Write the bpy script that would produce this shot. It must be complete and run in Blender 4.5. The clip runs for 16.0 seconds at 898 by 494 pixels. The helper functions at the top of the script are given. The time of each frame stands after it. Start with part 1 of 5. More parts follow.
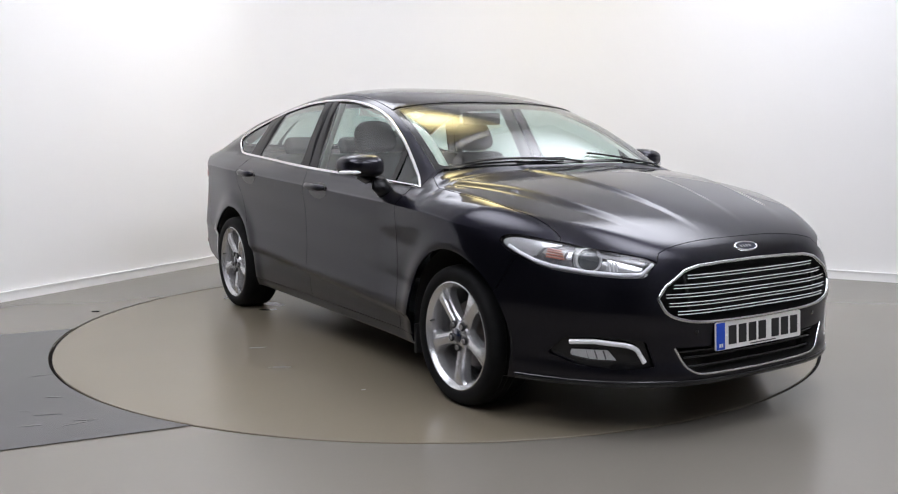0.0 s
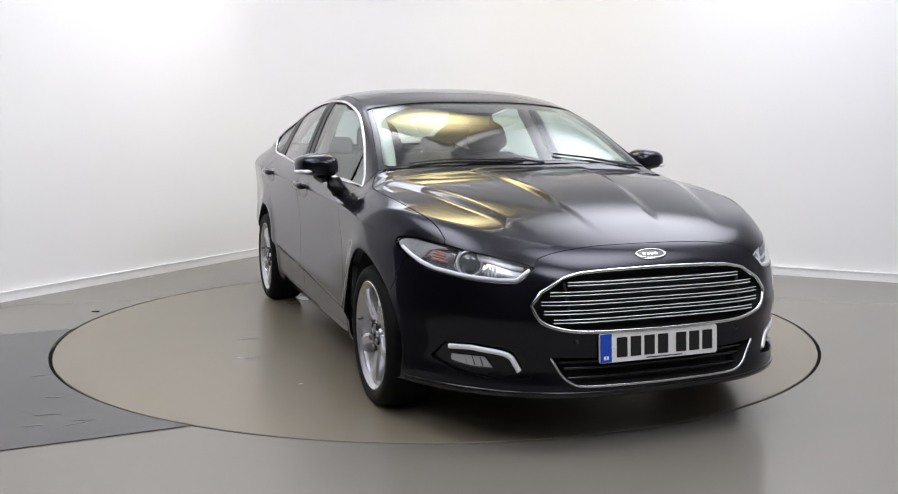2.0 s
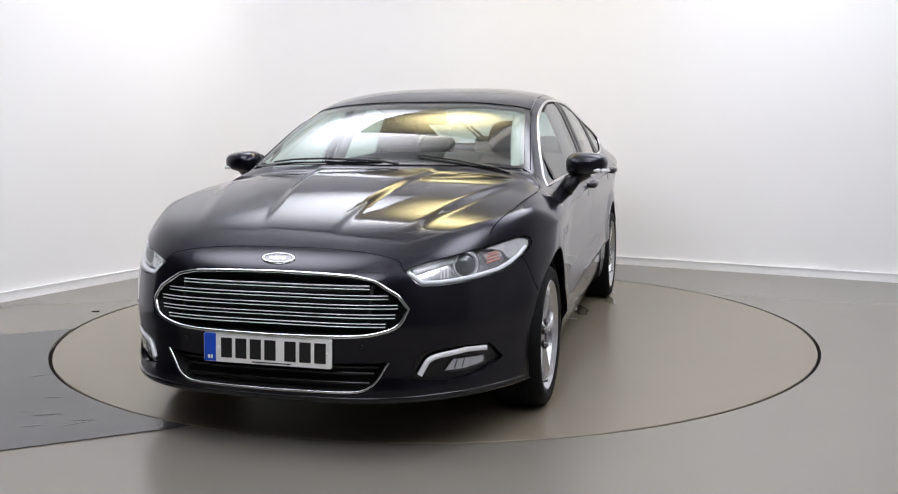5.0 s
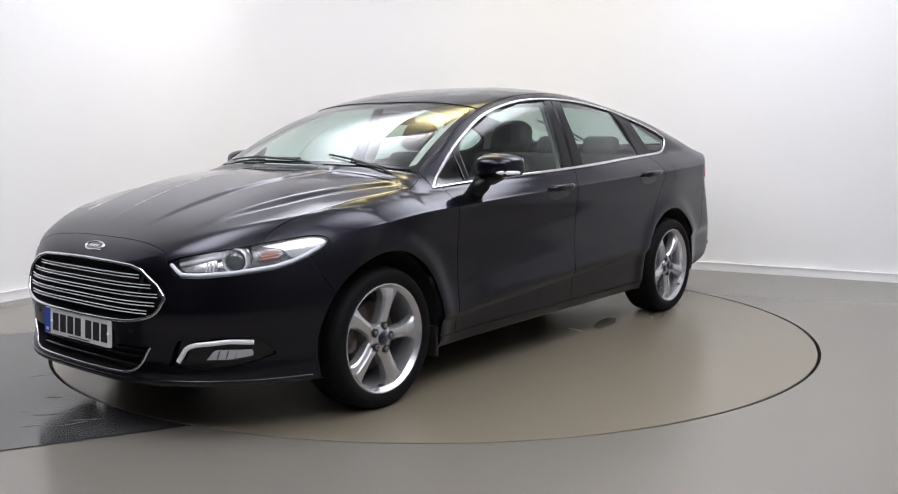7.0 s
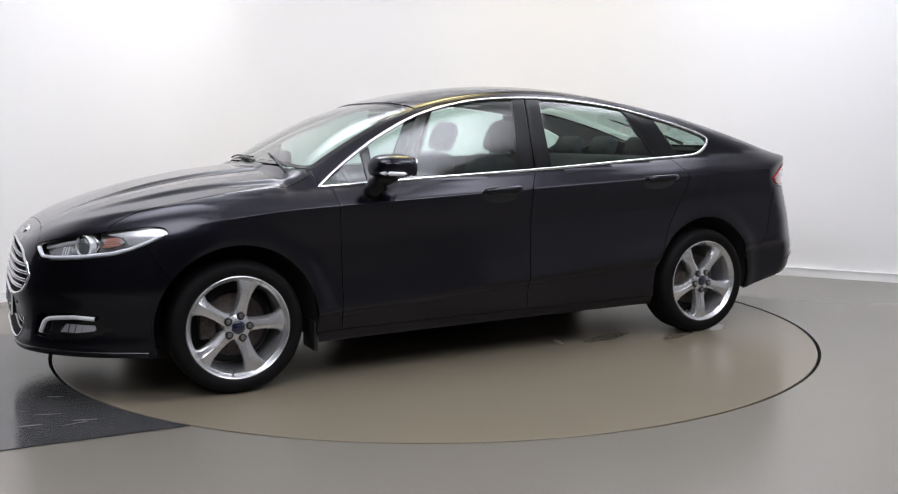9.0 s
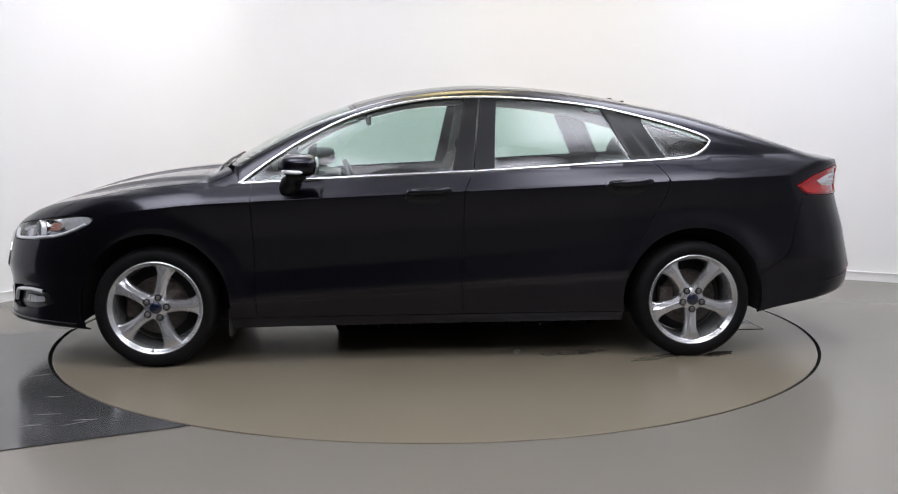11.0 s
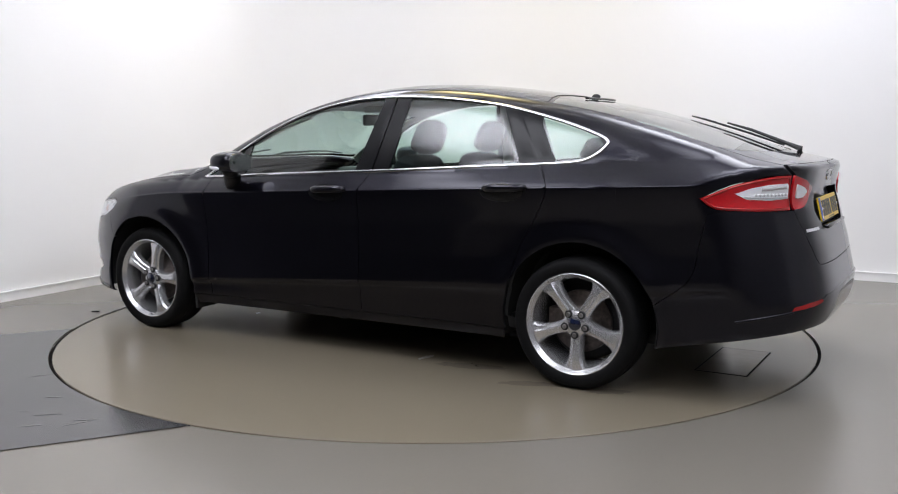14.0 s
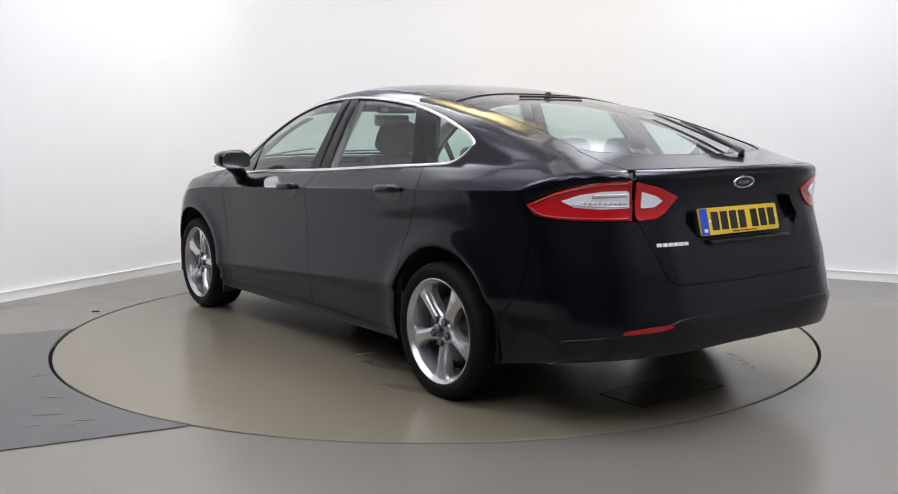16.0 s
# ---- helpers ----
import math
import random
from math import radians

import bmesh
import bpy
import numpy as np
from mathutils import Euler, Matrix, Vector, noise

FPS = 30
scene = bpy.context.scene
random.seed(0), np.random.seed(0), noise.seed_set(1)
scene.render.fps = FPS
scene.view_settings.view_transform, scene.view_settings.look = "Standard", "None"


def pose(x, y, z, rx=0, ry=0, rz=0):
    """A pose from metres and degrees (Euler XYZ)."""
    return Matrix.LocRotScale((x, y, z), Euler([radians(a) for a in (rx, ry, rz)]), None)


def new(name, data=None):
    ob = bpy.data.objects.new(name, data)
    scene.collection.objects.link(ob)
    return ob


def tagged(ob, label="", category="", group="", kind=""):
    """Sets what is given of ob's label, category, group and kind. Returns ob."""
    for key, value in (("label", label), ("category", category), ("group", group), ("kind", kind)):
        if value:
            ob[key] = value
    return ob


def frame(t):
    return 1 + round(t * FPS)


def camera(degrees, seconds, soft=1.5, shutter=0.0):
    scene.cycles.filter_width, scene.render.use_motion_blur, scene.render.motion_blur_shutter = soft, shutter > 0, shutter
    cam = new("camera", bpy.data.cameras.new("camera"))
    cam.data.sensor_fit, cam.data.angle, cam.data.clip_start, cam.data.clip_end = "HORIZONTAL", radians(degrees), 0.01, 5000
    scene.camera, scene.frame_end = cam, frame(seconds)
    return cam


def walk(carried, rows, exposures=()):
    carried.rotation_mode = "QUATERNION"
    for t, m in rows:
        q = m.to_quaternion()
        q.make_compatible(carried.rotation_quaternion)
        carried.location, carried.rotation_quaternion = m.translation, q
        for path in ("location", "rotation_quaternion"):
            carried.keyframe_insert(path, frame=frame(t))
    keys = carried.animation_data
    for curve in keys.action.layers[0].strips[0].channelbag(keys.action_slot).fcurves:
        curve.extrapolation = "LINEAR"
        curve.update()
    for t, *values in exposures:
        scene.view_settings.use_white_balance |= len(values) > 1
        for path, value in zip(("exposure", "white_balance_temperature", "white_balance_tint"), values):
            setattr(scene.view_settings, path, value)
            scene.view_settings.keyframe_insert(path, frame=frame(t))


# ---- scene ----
# ---- camera: it stands still on its tripod ----
cam = camera(51.91, 16.0, soft=1.1)
EYE = (0.0, -5.769, 1.216)
CAM_POSE = pose(*EYE, 90 - 7.124, 0, -0.781) @ pose(0, 0, 0, 0, 0, -0.167)
walk(cam, [(0.0, CAM_POSE), (16.0, CAM_POSE)])

# ---- world and light ----
world = bpy.data.worlds.new("world")
scene.world = world
world.use_nodes = True
world.node_tree.nodes["Background"].inputs[0].default_value = (0.9, 0.95, 1.0, 1)
world.node_tree.nodes["Background"].inputs[1].default_value = 0.02
scene.view_settings.exposure = 0.0

COOL, WARM = (0.89, 0.905, 1.0), (1.0, 0.84, 0.42)
PANEL_GLOW, FRONT_GLOW, WARM_GLOW = 7.1, 8.2, 10.5


# ---- materials ----
def material(name, color, rough=0.5, metal=0.0, coat=0.0, grain=0.0, scale=8.0, bump=0.0, bump_scale=60.0, spec=0.5, rough_var=0.0):
    """A principled material with two scales of variation in colour, roughness and relief."""
    m = bpy.data.materials.new(name)
    m.use_nodes = True
    n, l = m.node_tree.nodes, m.node_tree.links
    b = n["Principled BSDF"]
    b.inputs["Base Color"].default_value = (*color, 1)
    b.inputs["Roughness"].default_value = rough
    b.inputs["Metallic"].default_value = metal
    b.inputs["Coat Weight"].default_value = coat
    b.inputs["Coat Roughness"].default_value = 0.045
    b.inputs["Coat IOR"].default_value = 1.42
    b.inputs["Specular IOR Level"].default_value = spec
    if grain or bump or rough_var:
        co = n.new("ShaderNodeTexCoord")
        big = n.new("ShaderNodeTexNoise")
        big.inputs["Scale"].default_value = scale
        big.inputs["Detail"].default_value = 3
        fine = n.new("ShaderNodeTexNoise")
        fine.inputs["Scale"].default_value = bump_scale
        fine.inputs["Detail"].default_value = 3
        l.new(co.outputs["Object"], big.inputs["Vector"])
        l.new(co.outputs["Object"], fine.inputs["Vector"])
        if grain:
            ramp = n.new("ShaderNodeMapRange")
            ramp.inputs["From Min"].default_value, ramp.inputs["From Max"].default_value = 0.25, 0.75
            ramp.inputs["To Min"].default_value, ramp.inputs["To Max"].default_value = 1 - grain, 1 + grain
            l.new(big.outputs["Fac"], ramp.inputs["Value"])
            ramp2 = n.new("ShaderNodeMapRange")
            ramp2.inputs["From Min"].default_value, ramp2.inputs["From Max"].default_value = 0.25, 0.75
            ramp2.inputs["To Min"].default_value, ramp2.inputs["To Max"].default_value = 1 - grain * 0.5, 1 + grain * 0.5
            l.new(fine.outputs["Fac"], ramp2.inputs["Value"])
            both = n.new("ShaderNodeMath")
            both.operation = "MULTIPLY"
            l.new(ramp.outputs["Result"], both.inputs[0])
            l.new(ramp2.outputs["Result"], both.inputs[1])
            mul = n.new("ShaderNodeVectorMath")
            mul.operation = "SCALE"
            mul.inputs[0].default_value = color
            l.new(both.outputs[0], mul.inputs["Scale"])
            l.new(mul.outputs["Vector"], b.inputs["Base Color"])
        if rough_var:
            rr = n.new("ShaderNodeMapRange")
            rr.inputs["From Min"].default_value, rr.inputs["From Max"].default_value = 0.3, 0.7
            rr.inputs["To Min"].default_value, rr.inputs["To Max"].default_value = max(0.0, rough - rough_var), rough + rough_var
            l.new(big.outputs["Fac"], rr.inputs["Value"])
            l.new(rr.outputs["Result"], b.inputs["Roughness"])
        if bump:
            bp = n.new("ShaderNodeBump")
            bp.inputs["Strength"].default_value = bump
            bp.inputs["Distance"].default_value = 0.002
            l.new(fine.outputs["Fac"], bp.inputs["Height"])
            l.new(bp.outputs["Normal"], b.inputs["Normal"])
    return m


def glow(name, color, strength, edge=0.40, core=0.90):
    """A lit diffuser, brightest in its middle and fading to its edges."""
    m = bpy.data.materials.new(name)
    m.use_nodes = True
    n, l = m.node_tree.nodes, m.node_tree.links
    b = n["Principled BSDF"]
    b.inputs["Base Color"].default_value = (0.8, 0.8, 0.8, 1)
    b.inputs["Emission Color"].default_value = (*color, 1)
    co, grad, ramp = n.new("ShaderNodeTexCoord"), n.new("ShaderNodeTexGradient"), n.new("ShaderNodeMapRange")
    grad.gradient_type = "SPHERICAL"
    ramp.interpolation_type = "SMOOTHSTEP"
    ramp.inputs["From Min"].default_value, ramp.inputs["From Max"].default_value = edge, core
    ramp.inputs["To Min"].default_value, ramp.inputs["To Max"].default_value = strength * 0.06, strength
    l.new(co.outputs["Object"], grad.inputs["Vector"])
    l.new(grad.outputs["Fac"], ramp.inputs["Value"])
    l.new(ramp.outputs["Result"], b.inputs["Emission Strength"])
    return m


def glass(name, tint, gloss=1.0, rough=0.0, ior=1.5):
    """A thin pane: what lies behind it shows through its tint, and it mirrors by Fresnel."""
    m = bpy.data.materials.new(name)
    m.use_nodes = True
    n, l = m.node_tree.nodes, m.node_tree.links
    n.remove(n["Principled BSDF"])
    out = n["Material Output"]
    clear, shine, mix, lay = (n.new("ShaderNodeBsdfTransparent"), n.new("ShaderNodeBsdfGlossy"), n.new("ShaderNodeMixShader"), n.new("ShaderNodeLayerWeight"))
    clear.inputs["Color"].default_value = (*tint, 1)
    shine.inputs["Roughness"].default_value = rough
    shine.inputs["Color"].default_value = (gloss, gloss, gloss, 1)
    power, scale = n.new("ShaderNodeMath"), n.new("ShaderNodeMath")
    power.operation, scale.operation = "POWER", "MULTIPLY_ADD"
    power.inputs[1].default_value = 4.6
    low = 1.7 * ((ior - 1) / (ior + 1)) ** 2
    scale.inputs[1].default_value, scale.inputs[2].default_value = 1 - low, low
    lay.inputs["Blend"].default_value = 0.5
    l.new(lay.outputs["Facing"], power.inputs[0])
    l.new(power.outputs[0], scale.inputs[0])
    l.new(scale.outputs[0], mix.inputs[0])
    l.new(clear.outputs[0], mix.inputs[1])
    l.new(shine.outputs[0], mix.inputs[2])
    l.new(mix.outputs[0], out.inputs["Surface"])
    return m


M_WALL = material("white wall paint", (0.86, 0.855, 0.85), 0.55, grain=0.012, scale=0.8, bump=0.05, bump_scale=140)
M_CEIL = material("white ceiling paint", (0.78, 0.78, 0.78), 0.7, grain=0.02, scale=1.5)
# tones of the unseen walls, set by what the car's sides should reflect
M_DARK_WALL = material("charcoal unseen wall", (0.035, 0.036, 0.04), 0.6, grain=0.1, scale=1.2)
M_MID_WALL = material("mid grey unseen wall", (0.17, 0.17, 0.175), 0.6, grain=0.05, scale=1.2)
M_SIDE_WALL = material("light grey unseen wall", (0.38, 0.38, 0.385), 0.6, grain=0.03, scale=1.2)
M_SKIRT = material("white gloss skirting paint", (0.88, 0.88, 0.88), 0.3, grain=0.02, scale=4)
M_FLOOR = material("grey resin floor", (0.185, 0.170, 0.146), 0.23, grain=0.02, scale=1.6)
M_DISC = material("warm grey turntable paint", (0.195, 0.168, 0.124), 0.25, grain=0.016, scale=1.6)
M_STRIP = material("dark grey drive-in paint", (0.050, 0.050, 0.052), 0.15, grain=0.16, scale=3.2, bump=0.008, bump_scale=22, rough_var=0.04)
M_SCUFF = material("pale scuff marks", (0.21, 0.205, 0.195), 0.6, grain=0.3, scale=30)
M_HATCH = material("worn grey hatch paint", (0.165, 0.143, 0.108), 0.24, grain=0.08, scale=9)
M_NUT = material("dull steel nuts", (0.20, 0.195, 0.19), 0.3, metal=0.9)
M_MARK = material("dark oil stain", (0.12, 0.108, 0.09), 0.3, grain=0.2, scale=20)
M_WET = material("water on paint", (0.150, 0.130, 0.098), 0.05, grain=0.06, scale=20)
M_GAP = material("dirt in the joint", (0.008, 0.0075, 0.007), 0.9, spec=0.05)
M_PAINT = material("black metallic car paint", (0.0125, 0.0120, 0.0180), 0.31, metal=0.9, coat=1.0, grain=0.12, scale=300)
paint_node = M_PAINT.node_tree.nodes["Principled BSDF"]
paint_node.inputs["Specular Tint"].default_value = (0.34, 0.34, 0.41, 1)
paint_node.inputs["Coat IOR"].default_value = 1.38
M_BLACK_GLOSS = material("gloss black trim", (0.008, 0.008, 0.009), 0.12)
M_PILLAR = material("smooth black pillar film", (0.006, 0.006, 0.007), 0.30, spec=0.25)
M_BLACK = material("black textured plastic", (0.014, 0.014, 0.015), 0.5, grain=0.15, scale=60, bump=0.2, bump_scale=400)
M_UNDER = material("underbody black", (0.008, 0.008, 0.008), 0.8)
M_RUBBER = material("tyre rubber", (0.0065, 0.0065, 0.0068), 0.65, spec=0.12, grain=0.15, scale=25, bump=0.12, bump_scale=120)
M_ALLOY = material("silver alloy paint", (0.60, 0.60, 0.61), 0.27, metal=0.75, grain=0.04, scale=40)
M_CHROME = material("chrome", (0.72, 0.72, 0.73), 0.13, metal=1.0)
M_SATIN = material("satin silver plastic", (0.90, 0.90, 0.91), 0.25, metal=0.25)
M_BRAKE = material("worn brake iron", (0.085, 0.07, 0.062), 0.45, metal=0.6, grain=0.3, scale=60)
M_GLASS = glass("green tinted side glass", (0.66, 0.80, 0.755))
M_SCREEN = glass("windscreen glass", (0.74, 0.84, 0.80), ior=1.55)
M_LENS = glass("clear lamp lens", (0.94, 0.95, 0.96), ior=1.45)
M_RED = material("red lamp lens", (0.52, 0.008, 0.013), 0.12, coat=1.0, grain=0.06, scale=80)
M_DARK_RED = material("dark red reflector", (0.35, 0.01, 0.012), 0.2, coat=0.6)
M_WHITE_LENS = material("frosted clear lamp", (0.84, 0.84, 0.87), 0.15, coat=1.0)
M_REFLECT = material("lamp reflector", (0.86, 0.86, 0.87), 0.14, metal=0.65, grain=0.15, scale=45)
M_LAMP_GREY = material("lamp bezel grey", (0.66, 0.66, 0.67), 0.25, metal=0.35)
M_LAMP_DARK = material("smoked lamp plastic", (0.06, 0.06, 0.063), 0.3, metal=0.3)
M_AMBER = material("faded amber side reflector", (0.46, 0.20, 0.14), 0.3, grain=0.2, scale=60)
M_SEAT = material("charcoal seat cloth", (0.032, 0.032, 0.036), 0.8, grain=0.15, scale=40, bump=0.3, bump_scale=300)
M_DASH = material("dark dashboard plastic", (0.04, 0.04, 0.041), 0.55, grain=0.1, scale=30, bump=0.15, bump_scale=300)
M_LINER = material("pale grey headlining", (0.56, 0.55, 0.51), 0.9, grain=0.04, scale=20)
M_PLATE_W = material("white reflective plate", (0.88, 0.87, 0.83), 0.35, grain=0.03, scale=20)
M_PLATE_Y = material("yellow reflective plate", (0.78, 0.52, 0.03), 0.35, grain=0.03, scale=20)
M_PLATE_B = material("blue plate band", (0.01, 0.07, 0.52), 0.35)
M_INK = material("black plate ink", (0.01, 0.01, 0.01), 0.4)
M_BADGE = material("badge blue enamel", (0.006, 0.010, 0.034), 0.15, coat=1.0)
M_COOL = glow("cool light panel", COOL, PANEL_GLOW)
M_FRONT = glow("cool front light panel", COOL, FRONT_GLOW)
M_WARM = glow("warm light panel", WARM, WARM_GLOW, 0.46, 1.0)


# ---- mesh helpers ----
def link(name, bm, mat, parent=None, label="", smooth=True):
    me = bpy.data.meshes.new(name)
    bm.normal_update()
    bm.to_mesh(me)
    bm.free()
    mats = mat if isinstance(mat, (list, tuple)) else [mat]
    for m in mats:
        me.materials.append(m)
    if smooth:
        me.shade_smooth()
    ob = new(name, me)
    if parent:
        ob.parent = parent
    if label:
        ob["label"] = label
    return ob


def part(name, bm, mat, parent, label="", smooth=True):
    return link(name, bm, mat, parent, label, smooth)


def box(bm, x0, x1, y0, y1, z0, z1, bevel=0.0, seg=2, m=None):
    r = bmesh.ops.create_cube(bm, size=1)
    vs = r["verts"]
    for v in vs:
        v.co = Vector((x0 + (v.co.x + 0.5) * (x1 - x0), y0 + (v.co.y + 0.5) * (y1 - y0), z0 + (v.co.z + 0.5) * (z1 - z0)))
    if bevel:
        es = list({e for v in vs for e in v.link_edges})
        r = bmesh.ops.bevel(bm, geom=es, offset=bevel, segments=seg, affect="EDGES", profile=0.5)
        vs = r["verts"]
    if m is not None:
        seen = set(vs) | {w for v in vs for e in v.link_edges for w in e.verts}
        for v in seen:
            v.co = m @ v.co
    return vs


def lathe(bm, profile, seg=48, m=None, closed=False):
    """Turn (radius, along) pairs about the y axis."""
    rings = []
    for r, a in profile:
        rings.append([bm.verts.new((r * math.cos(2 * math.pi * i / seg), a, r * math.sin(2 * math.pi * i / seg))) for i in range(seg)])
    pairs = list(zip(rings, rings[1:])) + ([(rings[-1], rings[0])] if closed else [])
    for a, b in pairs:
        for i in range(seg):
            j = (i + 1) % seg
            bm.faces.new((a[i], a[j], b[j], b[i]))
    if m is not None:
        for ring in rings:
            for v in ring:
                v.co = m @ v.co
    return rings


def prism(bm, outline, depth, m, bevel=0.0, seg=2):
    """A plate of outline (u, v) pairs and a depth, set by the pose m (u, v in its x, y; depth along its -z)."""
    top = [bm.verts.new(m @ Vector((u, v, 0))) for u, v in outline]
    low = [bm.verts.new(m @ Vector((u, v, -depth))) for u, v in outline]
    f = [bm.faces.new(top), bm.faces.new(low[::-1])]
    k = len(top)
    f += [bm.faces.new((top[i], low[i], low[(i + 1) % k], top[(i + 1) % k])) for i in range(k)]
    if bevel:
        bmesh.ops.bevel(bm, geom=list(f[0].edges), offset=bevel, segments=seg, affect="EDGES")


def rounded(w, h, r, n=5):
    """Outline of a rounded rectangle about 0."""
    pts = []
    for cx, cy, a0 in ((w / 2 - r, h / 2 - r, 0), (-w / 2 + r, h / 2 - r, 90), (-w / 2 + r, -h / 2 + r, 180), (w / 2 - r, -h / 2 + r, 270)):
        for i in range(n + 1):
            a = radians(a0 + 90 * i / n)
            pts.append((cx + r * math.cos(a), cy + r * math.sin(a)))
    return pts


# ---- the room: a white corner with a rounded cove, the rest closed by unseen grey and dark walls ----
ROOM_TURN = -29.0
ROOM = pose(0, 0, 0, 0, 0, ROOM_TURN)
WEST, NORTH, EAST, SOUTH, TALL = -3.18, 3.125, 5.2, -8.2, 4.0
COVE = 1.05
BAY_WEST, BAY_EAST = -3.1, -1.1


def wall_line(inner):
    """Plan of the white corner wall, from its south-west end to its east end, moved outwards by inner."""
    pts = [(WEST - inner, BAY_WEST), (WEST - inner, NORTH - COVE)]
    for i in range(1, 24):
        a = radians(180 - 90 * i / 24)
        pts.append((WEST + COVE + (COVE + inner) * math.cos(a), NORTH - COVE + (COVE + inner) * math.sin(a)))
    return pts + [(WEST + COVE, NORTH + inner), (EAST, NORTH + inner)]


def band(name, off0, off1, z0, z1, mat):
    bm = bmesh.new()
    a, b = wall_line(off0), wall_line(off1)
    ring = []
    for (x0, y0), (x1, y1) in zip(a, b):
        ring.append([bm.verts.new(ROOM @ Vector(p)) for p in ((x0, y0, z0), (x1, y1, z0), (x1, y1, z1), (x0, y0, z1))])
    for p, q in zip(ring, ring[1:]):
        for i in range(4):
            bm.faces.new((p[i], p[(i + 1) % 4], q[(i + 1) % 4], q[i]))
    bm.faces.new(ring[0])
    bm.faces.new(ring[-1][::-1])
    bmesh.ops.recalc_face_normals(bm, faces=bm.faces)
    ob = link(name, bm, mat, smooth=False)
    return ob


def slab(name, x0, x1, y0, y1, z0, z1, mat, m=ROOM):
    bm = bmesh.new()
    box(bm, x0, x1, y0, y1, z0, z1, m=m)
    return link(name, bm, mat, smooth=False)


wall = band("wall_north_west", 0.0, 0.15, 0.0, TALL, M_WALL)
for p in wall.data.polygons:
    p.use_smooth = abs(p.normal.z) < 0.5
wall.data.set_sharp_from_angle(angle=radians(30))
tagged(wall, "smooth white painted studio wall with a rounded corner", "wall", kind="structure")
skirt = band("baseboard", -0.022, -0.002, 0.0, 0.066, M_SKIRT)
tagged(skirt, "low white painted skirting along the studio wall", "baseboard", kind="structure")
cap = band("trim", -0.028, -0.001, 0.066, 0.074, M_SKIRT)
tagged(cap, "thin bright edge along the top of the skirting", "trim", kind="structure")
# out-of-view walls added to lighten or darken reflections in the car
tagged(slab("wall_east", EAST, EAST + 0.15, BAY_EAST, NORTH + 0.15, 0, TALL, M_SIDE_WALL), "unseen light grey side wall, toned for reflections in the car", "wall", kind="structure")
tagged(slab("wall_south_east", EAST, EAST + 0.15, SOUTH - 0.15, BAY_EAST, 0, TALL, M_MID_WALL), "unseen mid grey wall beside the camera, toned for reflections in the car", "wall", kind="structure")
tagged(slab("wall_south_west", WEST - 0.15, WEST, SOUTH - 0.15, BAY_WEST, 0, TALL, M_DARK_WALL), "unseen dark wall beyond the white corner, toned for reflections in the car", "wall", kind="structure")
tagged(slab("wall_south", WEST, EAST, SOUTH - 0.15, SOUTH, 0, TALL, M_DARK_WALL), "unseen dark wall closing the room behind the camera", "wall", kind="structure")
tagged(slab("ceiling", WEST - 0.15, EAST + 0.15, SOUTH - 0.15, NORTH + 0.15, TALL, TALL + 0.15, M_CEIL), "plain white painted ceiling", "ceiling", kind="structure")

DISC_R = 2.255


def floor_ring():
    """The floor with a round hole for the turntable."""
    bm = bmesh.new()
    n = 160
    inner, outer, deep = [], [], []
    for i in range(n):
        a = 2 * math.pi * i / n
        c, s = math.cos(a), math.sin(a)
        r = DISC_R + 0.018
        k = min([(EAST + 0.1) / c if c > 1e-6 else 99, (WEST - 0.1) / c if c < -1e-6 else 99, (NORTH + 0.1) / s if s > 1e-6 else 99, (SOUTH - 0.1) / s if s < -1e-6 else 99])
        inner.append(bm.verts.new(ROOM @ Vector((r * c, r * s, 0))))
        deep.append(bm.verts.new(ROOM @ Vector((r * c, r * s, -0.06))))
        outer.append(bm.verts.new(ROOM @ Vector((k * c, k * s, 0))))
    for i in range(n):
        j = (i + 1) % n
        bm.faces.new((inner[i], outer[i], outer[j], inner[j]))
        bm.faces.new((inner[j], deep[j], deep[i], inner[i]))
    for x, y in ((EAST + 0.1, NORTH + 0.1), (WEST - 0.1, NORTH + 0.1), (WEST - 0.1, SOUTH - 0.1), (EAST + 0.1, SOUTH - 0.1)):
        a = math.atan2(y, x) % (2 * math.pi)
        i = int(a / (2 * math.pi) * n)
        if abs(a / (2 * math.pi) * n - i) > 1e-4:
            bm.faces.new((outer[i], bm.verts.new(ROOM @ Vector((x, y, 0))), outer[(i + 1) % n]))
    bmesh.ops.recalc_face_normals(bm, faces=bm.faces)
    return tagged(link("floor", bm, M_FLOOR, smooth=False), "grey glossy resin studio floor", "floor", kind="structure")


floor = floor_ring()
bm = bmesh.new()
ring_pts = [[bm.verts.new((r * math.cos(2 * math.pi * i / 160), r * math.sin(2 * math.pi * i / 160), -0.010)) for i in range(160)] for r in (DISC_R - 0.002, DISC_R + 0.026)]
for i in range(160):
    bm.faces.new((ring_pts[0][i], ring_pts[1][i], ring_pts[1][(i + 1) % 160], ring_pts[0][(i + 1) % 160]))
tagged(link("floor_joint", bm, M_GAP, smooth=False), "dark dirty joint round the turntable", "floor joint", kind="structure")
pit = slab("floor_pit", -2.5, 2.5, -2.5, 2.5, -0.08, -0.06, M_GAP)
tagged(pit, "dark pit under the turntable", "floor", kind="structure")


